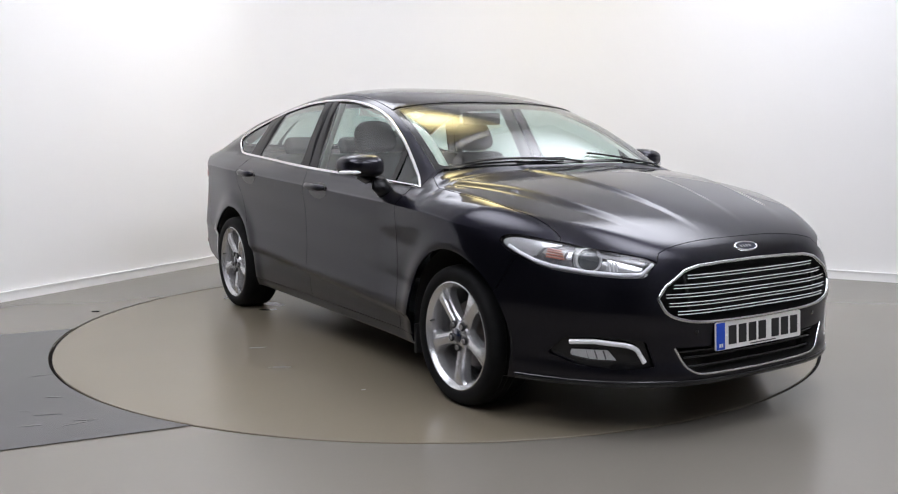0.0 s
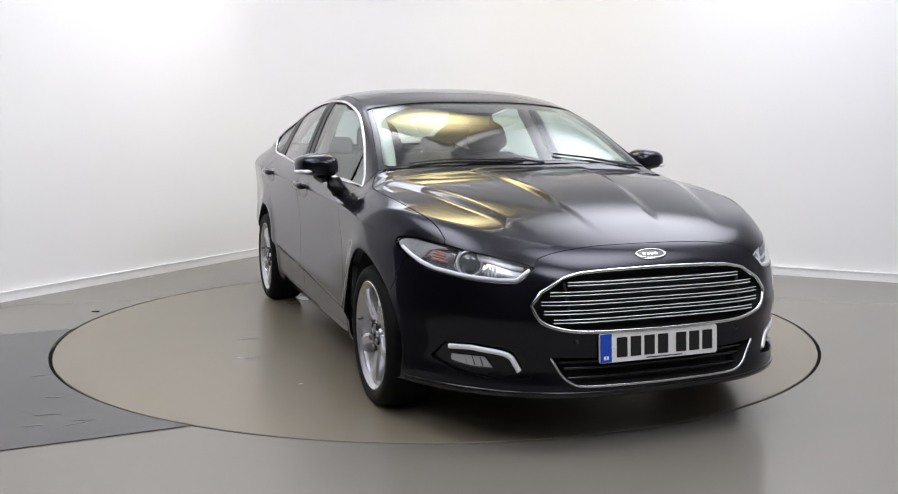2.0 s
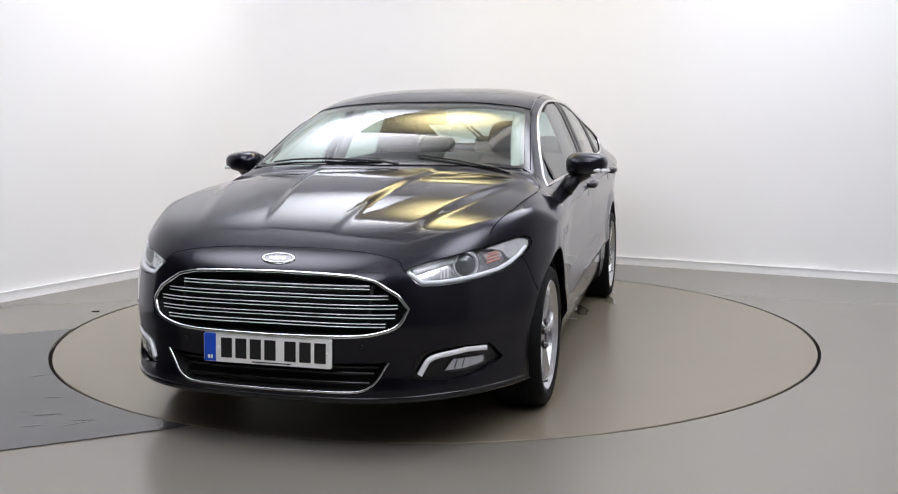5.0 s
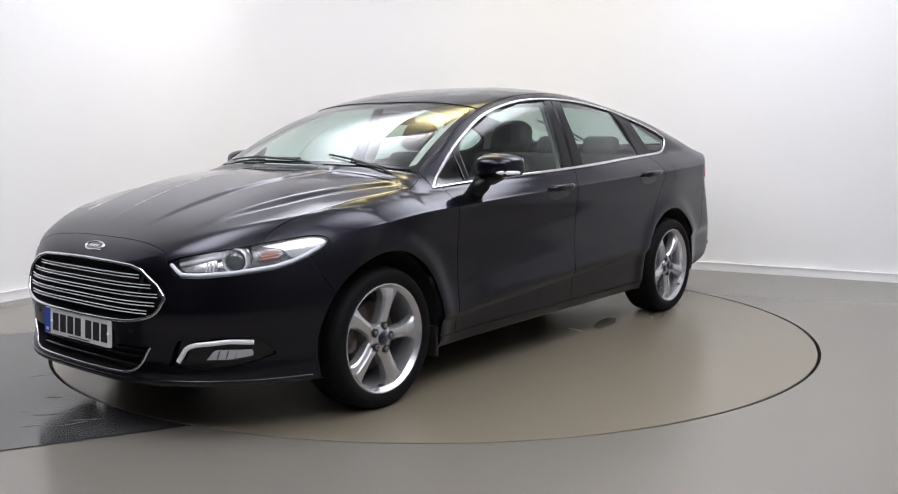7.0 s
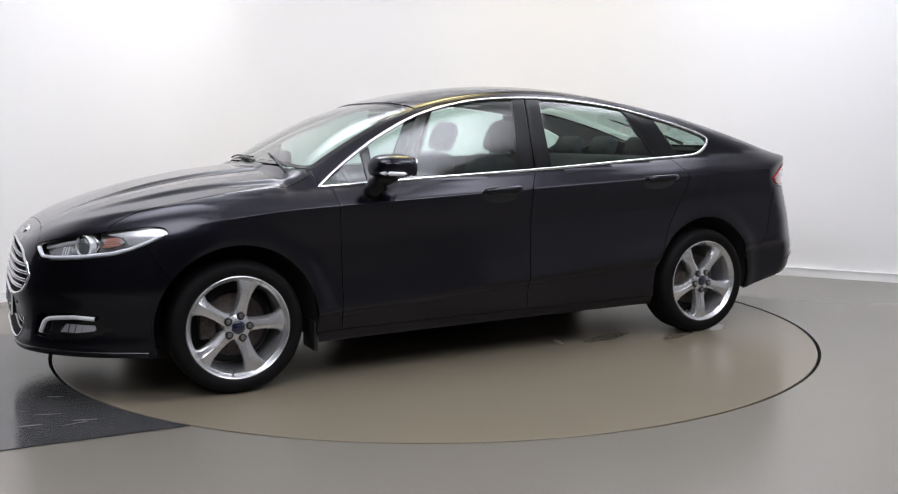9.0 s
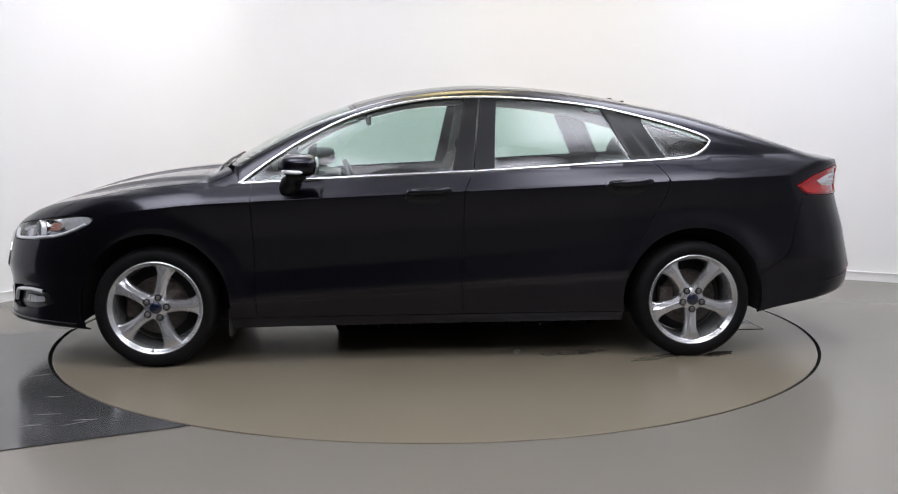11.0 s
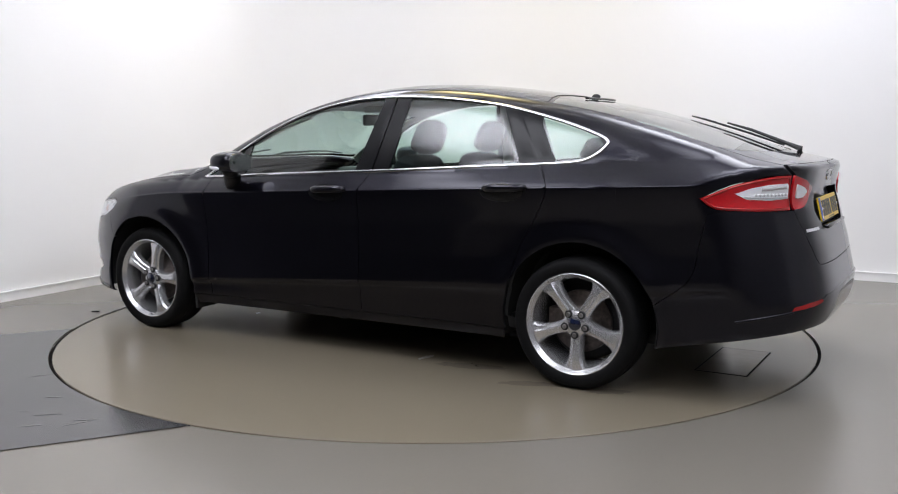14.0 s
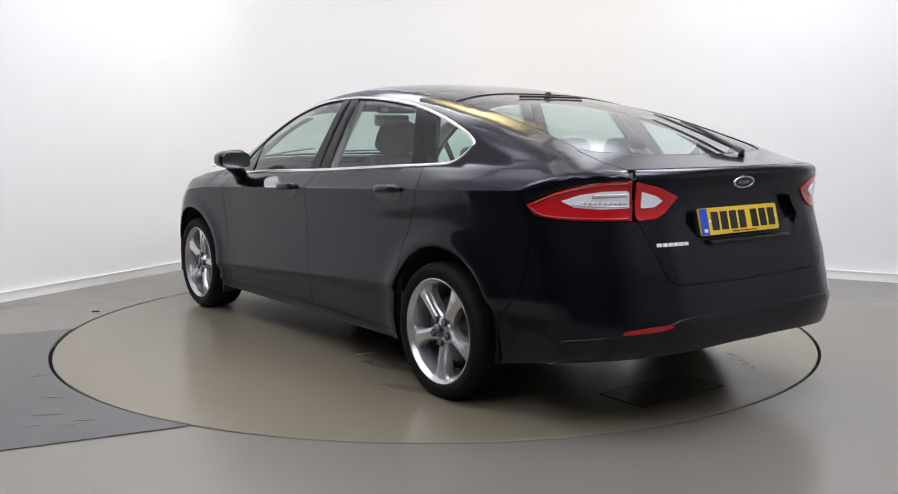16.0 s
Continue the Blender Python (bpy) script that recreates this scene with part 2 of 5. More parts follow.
def strip_mat():
    """The dark drive-in strip, 4 mm above the floor, from the turntable's rim to the wall."""
    bm = bmesh.new()
    ux, uy = math.cos(radians(24.1)), math.sin(radians(24.1))
    lo, hi = -1.43, 0.85
    near, far = [], []
    for i in range(33):
        w = lo + (hi - lo) * i / 32
        k = math.sqrt((DISC_R + 0.020) ** 2 - w * w)
        base = Vector((-uy * w, ux * w, 0))
        a = base + Vector((-ux * k, -uy * k, 0))
        e1 = Vector((math.cos(radians(ROOM_TURN)), math.sin(radians(ROOM_TURN)), 0))
        d = (WEST + 0.03 - a.dot(e1)) / (Vector((-ux, -uy, 0)).dot(e1))
        b = a + Vector((-ux, -uy, 0)) * d
        near.append(a)
        far.append(b)
    for z in (0.004,):
        v0 = [bm.verts.new(p + Vector((0, 0, z))) for p in near]
        v1 = [bm.verts.new(p + Vector((0, 0, z))) for p in far]
        d0 = [bm.verts.new(p + Vector((0, 0, -0.002))) for p in near]
        for i in range(32):
            bm.faces.new((v0[i], v1[i], v1[i + 1], v0[i + 1]))
            bm.faces.new((v0[i], v0[i + 1], d0[i + 1], d0[i]))
    bmesh.ops.recalc_face_normals(bm, faces=bm.faces)
    return tagged(link("floor_strip", bm, M_STRIP, smooth=False), "dark grey drive-in strip with scuffs leading to the turntable", "floor", kind="structure")


strip = strip_mat()


def softbox(x, y, w, mat, label, drop_by=0.0):
    """A square lamp hung under the ceiling on four wires, lit above and below."""
    ob = new("ceiling_light")
    ob.matrix_basis = ROOM @ pose(x, y, LAMP_Z - drop_by)
    bm = bmesh.new()
    t = w / 2 + 0.025
    for x0, x1, y0, y1 in ((-t, -w / 2, -t, t), (w / 2, t, -t, t), (-w / 2, w / 2, -t, -w / 2), (-w / 2, w / 2, w / 2, t)):
        box(bm, x0, x1, y0, y1, -0.04, 0.05)
    part("frame", bm, M_SKIRT, ob, smooth=False)
    bm = bmesh.new()
    box(bm, -0.5, 0.5, -0.5, 0.5, -0.025, 0.035)
    d = part("diffuser", bm, mat, ob, smooth=False)
    d.scale = (w, w, 1.0)
    for sx in (-1, 1):
        for sy in (-1, 1):
            bm = bmesh.new()
            box(bm, sx * w * 0.45 - 0.004, sx * w * 0.45 + 0.004, sy * w * 0.45 - 0.004, sy * w * 0.45 + 0.004, 0.036, TALL - LAMP_Z + drop_by)
            part("wire", bm, M_LAMP_GREY, ob, smooth=False)
    return tagged(ob, label, "ceiling light", group="studio lights")


LAMP_Z = 3.5
for lx, ly in ((1.70, 1.55), (-1.50, 0.75)):
    softbox(lx, ly, 2.6, M_COOL, "large square cool white hanging softbox light")
for lx, ly in ((2.6, -1.0), (-0.7, -2.6), (3.7, -3.4), (0.9, -5.0)):
    softbox(lx, ly, 2.4, M_FRONT, "large square cool white hanging softbox light")
softbox(-0.50, 1.05, 1.5, M_WARM, "square warm yellow hanging softbox light", 0.2)


# ---- the turntable ----
def build_turntable():
    ob = new("turntable")
    bm = bmesh.new()
    n = 160
    prof = [(DISC_R, -0.05), (DISC_R, -0.003), (DISC_R - 0.003, 0.0)]
    rings = [[bm.verts.new((r * math.cos(2 * math.pi * i / n), r * math.sin(2 * math.pi * i / n), z)) for i in range(n)] for r, z in prof]
    for a, b in zip(rings, rings[1:]):
        for i in range(n):
            bm.faces.new((a[i], a[(i + 1) % n], b[(i + 1) % n], b[i]))
    bm.faces.new(rings[-1])
    part("deck", bm, M_DISC, ob, smooth=False)
    return tagged(ob, "round grey painted vehicle turntable set flush in the floor", "turntable")


turntable = build_turntable()


# ---- the car's form: an outer skin F = 0 blended from side, top, front, rear and floor limits ----
# car space: x forwards, y to its left, z up, the turntable's centre at x = 0
def smooth_table(knots, n=600):
    """A smooth monotone curve through (u, v) knots, sampled for np.interp."""
    u = np.array([k[0] for k in knots], float)
    v = np.array([k[1] for k in knots], float)
    d = np.diff(v) / np.diff(u)
    m = np.zeros_like(v)
    m[0], m[-1] = d[0], d[-1]
    for i in range(1, len(u) - 1):
        if d[i - 1] * d[i] > 0:
            h0, h1 = u[i] - u[i - 1], u[i + 1] - u[i]
            w1, w2 = 2 * h1 + h0, h1 + 2 * h0
            m[i] = (w1 + w2) / (w1 / d[i - 1] + w2 / d[i])
    s = np.linspace(u[0], u[-1], n)
    i = np.clip(np.searchsorted(u, s, side="right") - 1, 0, len(u) - 2)
    h = u[i + 1] - u[i]
    t = (s - u[i]) / h
    out = (2 * t**3 - 3 * t**2 + 1) * v[i] + (t**3 - 2 * t**2 + t) * h * m[i] + (-2 * t**3 + 3 * t**2) * v[i + 1] + (t**3 - t**2) * h * m[i + 1]
    return s, out


def at(table, u):
    return np.interp(u, table[0], table[1])


def ease(u):
    u = np.clip(u, 0, 1)
    return u * u * (3 - 2 * u)


TOP = smooth_table([(-2.6, 1.0), (-2.36, 1.052), (-2.22, 1.083), (-2.09, 1.112), (-1.82, 1.202), (-1.65, 1.256), (-1.49, 1.302), (-1.32, 1.346), (-1.12, 1.386), (-0.8, 1.441), (-0.6, 1.467), (-0.4, 1.483), (-0.2, 1.488), (0.0, 1.478), (0.2, 1.454), (0.38, 1.418), (0.55, 1.372), (0.73, 1.312), (0.9, 1.235), (1.06, 1.146), (1.2, 1.056), (1.25, 1.026), (1.32, 1.018), (1.5, 0.998), (1.7, 0.965), (1.9, 0.918), (2.1, 0.858), (2.28, 0.780), (2.36, 0.735), (2.5, 0.64)], 1500)
CROWN = smooth_table([(-2.6, 0.06), (-2.2, 0.10), (-1.6, 0.16), (-1.0, 0.19), (0.0, 0.22), (0.5, 0.22), (1.1, 0.20), (1.3, 0.075), (2.0, 0.075), (2.5, 0.10)])
WIDE = smooth_table([(-2.6, 0.79), (-2.2, 0.864), (-1.8, 0.897), (-1.3, 0.925), (-0.7, 0.922), (0.0, 0.918), (0.8, 0.922), (1.5, 0.948), (1.9, 0.932), (2.2, 0.885), (2.6, 0.78)])
# inset of the flank by level: floor edge, sill, lower crease, hollow, shoulder crease, belt, roof
INSET = smooth_table([(0.0, 0.11), (0.3, 0.055), (0.6, 0.038), (0.86, 0.032), (0.95, 0.014), (1.0, 0.010), (1.3, 0.020), (1.6, 0.018), (1.90, 0.003), (2.0, 0.0), (2.08, 0.0055), (2.5, 0.031), (3.0, 0.064), (3.25, 0.10), (3.6, 0.165), (4.0, 0.245), (4.5, 0.36)], 1200)
NOSE = smooth_table([(0.0, 0.10), (0.15, 0.06), (0.20, 0.016), (0.26, 0.004), (0.32, 0.014), (0.42, 0.012), (0.50, 0.0), (0.58, 0.012), (0.66, 0.035), (0.74, 0.072), (0.80, 0.13), (0.9, 0.26), (1.6, 1.6)])
TAIL = smooth_table([(0.0, 0.22), (0.2, 0.16), (0.28, 0.08), (0.33, 0.03), (0.40, 0.006), (0.46, 0.0), (0.52, 0.012), (0.60, 0.030), (0.66, 0.042), (0.76, 0.072), (0.84, 0.096), (0.92, 0.114), (0.98, 0.108), (1.03, 0.098), (1.055, 0.092), (1.2, 0.12), (1.6, 0.3)])
LOW = smooth_table([(-2.6, 0.36), (-2.4, 0.325), (-2.1, 0.295), (-1.75, 0.215), (-1.5, 0.185), (0.0, 0.178), (1.6, 0.172), (1.95, 0.178), (2.15, 0.195), (2.6, 0.205)])


def smax(a, b, k):
    h = np.maximum(k - np.abs(a - b), 0) / k
    return np.maximum(a, b) + h * h * k * 0.25


def skin(P):
    """Signed depth of points (n, 3): negative inside the car's skin."""
    x, y, z = P[:, 0], np.abs(P[:, 1]), P[:, 2]
    zl, zc, zb = 0.42 - 0.062 * x, 0.905 - 0.04 * x, 0.997 - 0.052 * x
    zc = zc - 0.05 * ease((x - 1.2) / 0.9)
    s = np.where(z < zl, np.clip((z - 0.12) / (zl - 0.12), 0, 1), np.where(z < zc, 1 + (z - zl) / (zc - zl), np.where(z < zb, 2 + (z - zc) / (zb - zc), 3 + np.minimum((z - zb) / 0.4, 1.5))))
    upper = ease((z - zc) / 0.14)
    narrow = 0.055 * ease((x - 0.1) / 1.0) * (1 - ease((x - 1.05) / 0.35)) + 0.045 * ease((-0.3 - x) / 0.9)
    side = y - (at(WIDE, x) - at(INSET, s) - narrow * upper)
    # arch flares
    for cx in (1.516, -1.335):
        d = np.hypot(x - cx, z - 0.32)
        side = side - 0.012 * np.exp(-(((d - 0.40) / 0.06) ** 2)) * (z > 0.2)
    # bonnet ridges
    on = ease((x - 1.15) / 0.15) * (1 - ease((x - 1.75) / 0.5))
    y1, y2 = 0.30 - 0.16 * (x - 1.3), 0.70 - 0.34 * (x - 1.45)
    ridge = on * (0.013 * ease((y1 + 0.022 - y) / 0.05) + 0.017 * ease((y2 + 0.035 - y) / 0.075) - 0.017)
    h = at(TOP, x) - at(CROWN, x) * y**3 + ridge
    slope = (at(TOP, x + 0.02) - at(TOP, x - 0.02)) / 0.04
    top = (z - h) / np.sqrt(1 + slope * slope)
    nose = x - (2.448 - at(NOSE, z) - 0.88 * y**4)
    tail = -x - (2.40 - at(TAIL, z) - 0.71 * y**5)
    low = at(LOW, x) - z
    f = smax(side, top, 0.085)
    f = smax(f, nose, 0.05)
    f = smax(f, tail, 0.035)
    return smax(f, low, 0.03)


def slope_of(P, e=0.0012):
    """Outward unit normals of the skin."""
    g = np.stack([skin(P + d) - skin(P - d) for d in np.eye(3) * e], 1)
    return g / np.maximum(np.linalg.norm(g, axis=1), 1e-9)[:, None]


def drop(P, way, off=0.0, reach=3.0, step=0.02):
    """Move points from outside along -way onto the skin (off metres outside it)."""
    way = np.asarray(way, float) / np.linalg.norm(way)
    P = np.asarray(P, float)
    base = P - way * (P @ way)[:, None]
    hi = np.full(len(P), reach)
    live = np.ones(len(P), bool)
    for _ in range(int(2 * reach / step)):
        if not live.any():
            break
        inside = np.zeros(len(P), bool)
        inside[live] = skin(base[live] + way * hi[live][:, None]) < off
        live &= ~inside
        hi[live] -= step
    lo, up = hi.copy(), hi + step
    for _ in range(14):
        mid = (lo + up) / 2
        ins = skin(base + way * mid[:, None]) < off
        lo, up = np.where(ins, mid, lo), np.where(ins, up, mid)
    return base + way * ((lo + up) / 2)[:, None]


# ---- skin panels ----
def dense(pts, step=0.02, curved=True):
    """Points along a curve (Catmull-Rom) or a broken line, at even steps."""
    p = np.array(pts, float)
    if curved and len(p) > 2:
        q = np.vstack([2 * p[0] - p[1], p, 2 * p[-1] - p[-2]])
        out = []
        for i in range(1, len(q) - 2):
            t = np.linspace(0, 1, 12, endpoint=False)[:, None]
            a, b, c, d = q[i - 1], q[i], q[i + 1], q[i + 2]
            out.append(0.5 * (2 * b + (c - a) * t + (2 * a - 5 * b + 4 * c - d) * t**2 + (3 * b - a - 3 * c + d) * t**3))
        p = np.vstack(out + [p[-1:]])
    d = np.r_[0, np.cumsum(np.linalg.norm(np.diff(p, axis=0), axis=1))]
    n = max(2, int(round(d[-1] / step)) + 1)
    s = np.linspace(0, d[-1], n)
    return np.stack([np.interp(s, d, p[:, k]) for k in range(p.shape[1])], 1)


def from_side(pts, step=0.02, curved=True):
    p = dense(pts, step, curved)
    return drop(np.stack([p[:, 0], 0 * p[:, 0], p[:, 1]], 1), (0, 1, 0), reach=1.1)


def from_top(pts, step=0.02, curved=True):
    p = dense(pts, step, curved)
    return drop(np.stack([p[:, 0], p[:, 1], 0 * p[:, 0]], 1), (0, 0, 1), reach=1.7)


def from_front(pts, step=0.02, curved=True):
    p = dense(pts, step, curved)
    return drop(np.stack([0 * p[:, 0], p[:, 0], p[:, 1]], 1), (1, 0, 0), reach=2.6)


def from_rear(pts, step=0.02, curved=True):
    p = dense(pts, step, curved)
    return drop(np.stack([0 * p[:, 0], p[:, 0], p[:, 1]], 1), (-1, 0, 0), reach=2.6)


K = math.sqrt(0.5)


def from_corner(pts, sign=1, step=0.02, curved=True):
    """Curve given as (across, z) seen along the diagonal of the front (1) or rear (-1) left corner."""
    p = dense(pts, step, curved)
    return drop(np.stack([-sign * K * p[:, 0], K * p[:, 0], p[:, 1]], 1), (sign * K, K, 0), reach=2.8)


def loop(*curves):
    pts = np.vstack(curves)
    keep = [0]
    for i in range(1, len(pts)):
        if np.linalg.norm(pts[i] - pts[keep[-1]]) > 0.003:
            keep.append(i)
    if np.linalg.norm(pts[keep[-1]] - pts[keep[0]]) < 0.003:
        keep.pop()
    return pts[keep]


def basis(way):
    w = Vector(way).normalized()
    u = Vector((0, 0, 1)).cross(w)
    u = Vector((0, 1, 0)).cross(w).normalized() if u.length < 0.5 else u.normalized()
    return np.array(u), np.array(w.cross(u)), np.array(w)


def inside_loop(q, lp):
    x, y = q[:, 0], q[:, 1]
    r = np.zeros(len(q), bool)
    for (x0, y0), (x1, y1) in zip(lp, np.roll(lp, -1, 0)):
        c = (y0 > y) != (y1 > y)
        if c.any():
            r ^= c & (x < (x1 - x0) * (y - y0) / (y1 - y0 + 1e-12) + x0)
    return r


def far_from(q, lp, d):
    ok = np.ones(len(q), bool)
    for a, b in zip(lp, np.roll(lp, -1, 0)):
        ab = b - a
        t = np.clip(((q - a) @ ab) / max(ab @ ab, 1e-12), 0, 1)
        ok &= np.linalg.norm(q - a - t[:, None] * ab, axis=1) > d
    return ok


def shrink(lp, d):
    """Move a closed outline inwards by d."""
    area = np.sum(lp[:, 0] * np.roll(lp[:, 1], -1) - np.roll(lp[:, 0], -1) * lp[:, 1])
    t = np.roll(lp, -1, 0) - np.roll(lp, 1, 0)
    t /= np.maximum(np.linalg.norm(t, axis=1), 1e-9)[:, None]
    n = np.stack([-t[:, 1], t[:, 0]], 1) * (1 if area > 0 else -1)
    return lp + n * d


def inset_loop(lp, way, d, every=1):
    """An outline on the skin, d inside another."""
    u, v, w = basis(way)
    q = shrink(np.stack([lp @ u, lp @ v], 1), d)[::every]
    ok = far_from(q, np.stack([lp @ u, lp @ v], 1), d * 0.9)
    q = q[ok]
    return drop(q[:, :1] * u + q[:, 1:] * v, w)


def tri_fill(loops, grid, extra=None):
    """Triangles over an outline with holes: points and faces."""
    from mathutils.geometry import delaunay_2d_cdt
    lo, hi = loops[0].min(0), loops[0].max(0)
    gx, gy = np.meshgrid(np.arange(lo[0] + grid / 2, hi[0], grid), np.arange(lo[1] + grid / 2, hi[1], grid))
    gx[1::2] += grid / 2
    q = np.stack([gx.ravel(), gy.ravel()], 1)
    q = q[inside_loop(q, loops[0])]
    for h in loops[1:]:
        q = q[~inside_loop(q, h)]
    for lp in loops:
        q = q[far_from(q, lp, grid * 0.4)]
    if extra is not None:
        # rows along the creases take the place of the even grid near them
        e = extra[inside_loop(extra, loops[0])]
        for h in loops[1:]:
            e = e[~inside_loop(e, h)]
        for lp in loops:
            e = e[far_from(e, lp, 0.006)]
        if len(e):
            cell = {}
            for p in e:
                cell.setdefault((int(p[0] // 0.02), int(p[1] // 0.02)), []).append(p)
            keep = []
            for p in q:
                i, j = int(p[0] // 0.02), int(p[1] // 0.02)
                near = [r for a in (-1, 0, 1) for b in (-1, 0, 1) for r in cell.get((i + a, j + b), ())]
                keep.append(not near or min((p[0] - r[0]) ** 2 + (p[1] - r[1]) ** 2 for r in near) > 0.00008)
            q = np.vstack([q[np.array(keep, bool)], e])
    pts, edges = [], []
    for lp in loops:
        k = len(pts)
        pts += [Vector(p) for p in lp]
        edges += [(k + i, k + (i + 1) % len(lp)) for i in range(len(lp))]
    pts += [Vector(p) for p in q]
    v, _, f, *_ = delaunay_2d_cdt(pts, edges, [], 0, 1e-6)
    v = np.array([tuple(p) for p in v])
    f = np.array([t for t in f if len(t) == 3])
    c = v[f].mean(1)
    ok = inside_loop(c, loops[0])
    for h in loops[1:]:
        ok &= ~inside_loop(c, h)
    return v, f[ok]


def panel_data(loops, way, off=0.0, gap=0.0018, flange=0.014, grid=0.03, both=False, mirror=False, extra=None):
    """Vertices, faces and normals of a skin panel inside 3D outlines (the first is the border, the rest holes)."""
    u, v, w = basis(way)
    flat = []
    for i, lp in enumerate(loops):
        q = np.stack([lp @ u, lp @ v], 1)
        flat.append(shrink(q, gap if i == 0 else -gap))
    pts, tris = tri_fill(flat, grid, None if extra is None else np.stack([extra @ u, extra @ v], 1))
    P = drop(pts[:, :1] * u + pts[:, 1:] * v, w, off)
    if both:
        P[np.abs(P[:, 1]) < 0.004, 1] = 0.0
    N = slope_of(P)
    a, b, c = P[tris[:, 0]], P[tris[:, 1]], P[tris[:, 2]]
    flip = np.einsum("ij,ij->i", np.cross(b - a, c - a), N[tris[:, 0]]) < 0
    tris[flip] = tris[flip][:, ::-1]
    V, NN, faces = [P], [N], [tris]
    if flange:
        count = {}
        for t in tris:
            for i, j in ((t[0], t[1]), (t[1], t[2]), (t[2], t[0])):
                count[(i, j)] = 1
        rim = [(i, j) for (i, j) in count if (j, i) not in count]
        used = sorted({i for e in rim for i in e})
        n0 = len(P)
        top = {i: n0 + k for k, i in enumerate(used)}
        low = {i: n0 + len(used) + k for k, i in enumerate(used)}
        side = np.zeros((len(used), 3))
        for i, j in rim:
            s = np.cross(P[j] - P[i], N[i])
            s /= max(np.linalg.norm(s), 1e-9)
            side[used.index(i)] += s
            side[used.index(j)] += s
        side /= np.maximum(np.linalg.norm(side, axis=1), 1e-9)[:, None]
        V += [P[used], P[used] - N[used] * flange]
        NN += [side, side]
        faces.append(np.array([(i2, i1, i3) for i, j in rim for i1, i2, i3 in ((top[i], top[j], low[i]), (low[i], top[j], low[j]))]))
    V, NN, T = np.vstack(V), np.vstack(NN), np.vstack(faces)
    if mirror:
        V, NN, T = V * (1, -1, 1), NN * (1, -1, 1), T[:, ::-1]
    if both:
        k = len(V)
        V, NN, T = np.vstack([V, V * (1, -1, 1)]), np.vstack([NN, NN * (1, -1, 1)]), np.vstack([T, T[:, ::-1] + k])
    return V, T, NN


def skin_object(name, data, mat, parent, label=""):
    V, T, NN = data
    me = bpy.data.meshes.new(name)
    me.from_pydata(V.tolist(), [], T.tolist())
    me.shade_smooth()
    me.normals_split_custom_set_from_vertices([tuple(n) for n in NN])
    me.materials.append(mat)
    ob = new(name, me)
    ob.parent = parent
    if label:
        ob["label"] = label
    return ob


def flipped(data):
    V, T, NN = data
    return V * (1, -1, 1), T[:, ::-1], NN * (1, -1, 1)


def sides(name, loops, way, mat, parent, label="", **kw):
    """The same panel on the car's left and right. Returns both objects."""
    d = panel_data(loops, way, **kw)
    return skin_object(name, d, mat, parent, label), skin_object(name, flipped(d), mat, parent, label)


def ribbon_data(pts, width, proud, closed=False, off=0.0):
    """A rounded strip of a width along a line on the skin, standing proud of it."""
    P = np.array(pts, float)
    N = slope_of(P)
    t = (np.roll(P, -1, 0) - np.roll(P, 1, 0)) if closed else np.gradient(P, axis=0)
    t /= np.maximum(np.linalg.norm(t, axis=1), 1e-9)[:, None]
    B = np.cross(N, t)
    P = P + N * off
    prof = [(-0.5, -0.3), (-0.5, 0.55), (-0.36, 0.9), (0.0, 1.0), (0.36, 0.9), (0.5, 0.55), (0.5, -0.3)]
    nrm = [(-1, 0), (-0.9, 0.45), (-0.5, 0.87), (0, 1), (0.5, 0.87), (0.9, 0.45), (1, 0)]
    V = np.vstack([P + B * (a * width) + N * (b * proud) for a, b in prof])
    NN = np.vstack([B * a + N * b for a, b in nrm])
    n, T = len(P), []
    for k in range(len(prof) - 1):
        for i in range(n if closed else n - 1):
            j = (i + 1) % n
            T += [(k * n + i, k * n + j, (k + 1) * n + j), (k * n + i, (k + 1) * n + j, (k + 1) * n + i)]
    T = np.array(T)
    a, b, c = V[T[0]]
    if np.dot(np.cross(b - a, c - a), NN[T[0][0]]) < 0:
        T = T[:, ::-1]
    return V, T, NN


# ---- the car ----
CAR_SHIFT = 0.055
car = new("car")
tagged(car, "black metallic five-door saloon hatchback with silver alloy wheels on the turntable", "car")
HUBS = ((1.518, 0.313), (-1.330, 0.313))
ARCH = 0.382


def arch(cx, a0, a1, r=ARCH):
    n = max(3, int(abs(a1 - a0) * r / 0.022 * math.pi / 180))
    return from_side([(cx + r * math.cos(radians(a0 + (a1 - a0) * i / n)), 0.32 + r * math.sin(radians(a0 + (a1 - a0) * i / n))) for i in range(n + 1)], curved=False)


# main lines, left half
bonnet_front = from_top([(2.29, 0.0), (2.292, 0.2), (2.305, 0.36), (2.318, 0.475)])
lamp_top = from_corner([(-1.30, 0.706), (-1.25, 0.724), (-1.13, 0.746), (-1.03, 0.760), (-0.92, 0.777)])
lamp_end = from_corner([(-0.92, 0.777), (-0.82, 0.790), (-0.74, 0.798), (-0.685, 0.792), (-0.66, 0.773), (-0.69, 0.742), (-0.741, 0.716)])
lamp_low = from_corner([(-0.741, 0.716), (-0.81, 0.690), (-0.88, 0.672), (-1.04, 0.655), (-1.17, 0.648), (-1.255, 0.650), (-1.30, 0.706)], curved=False)
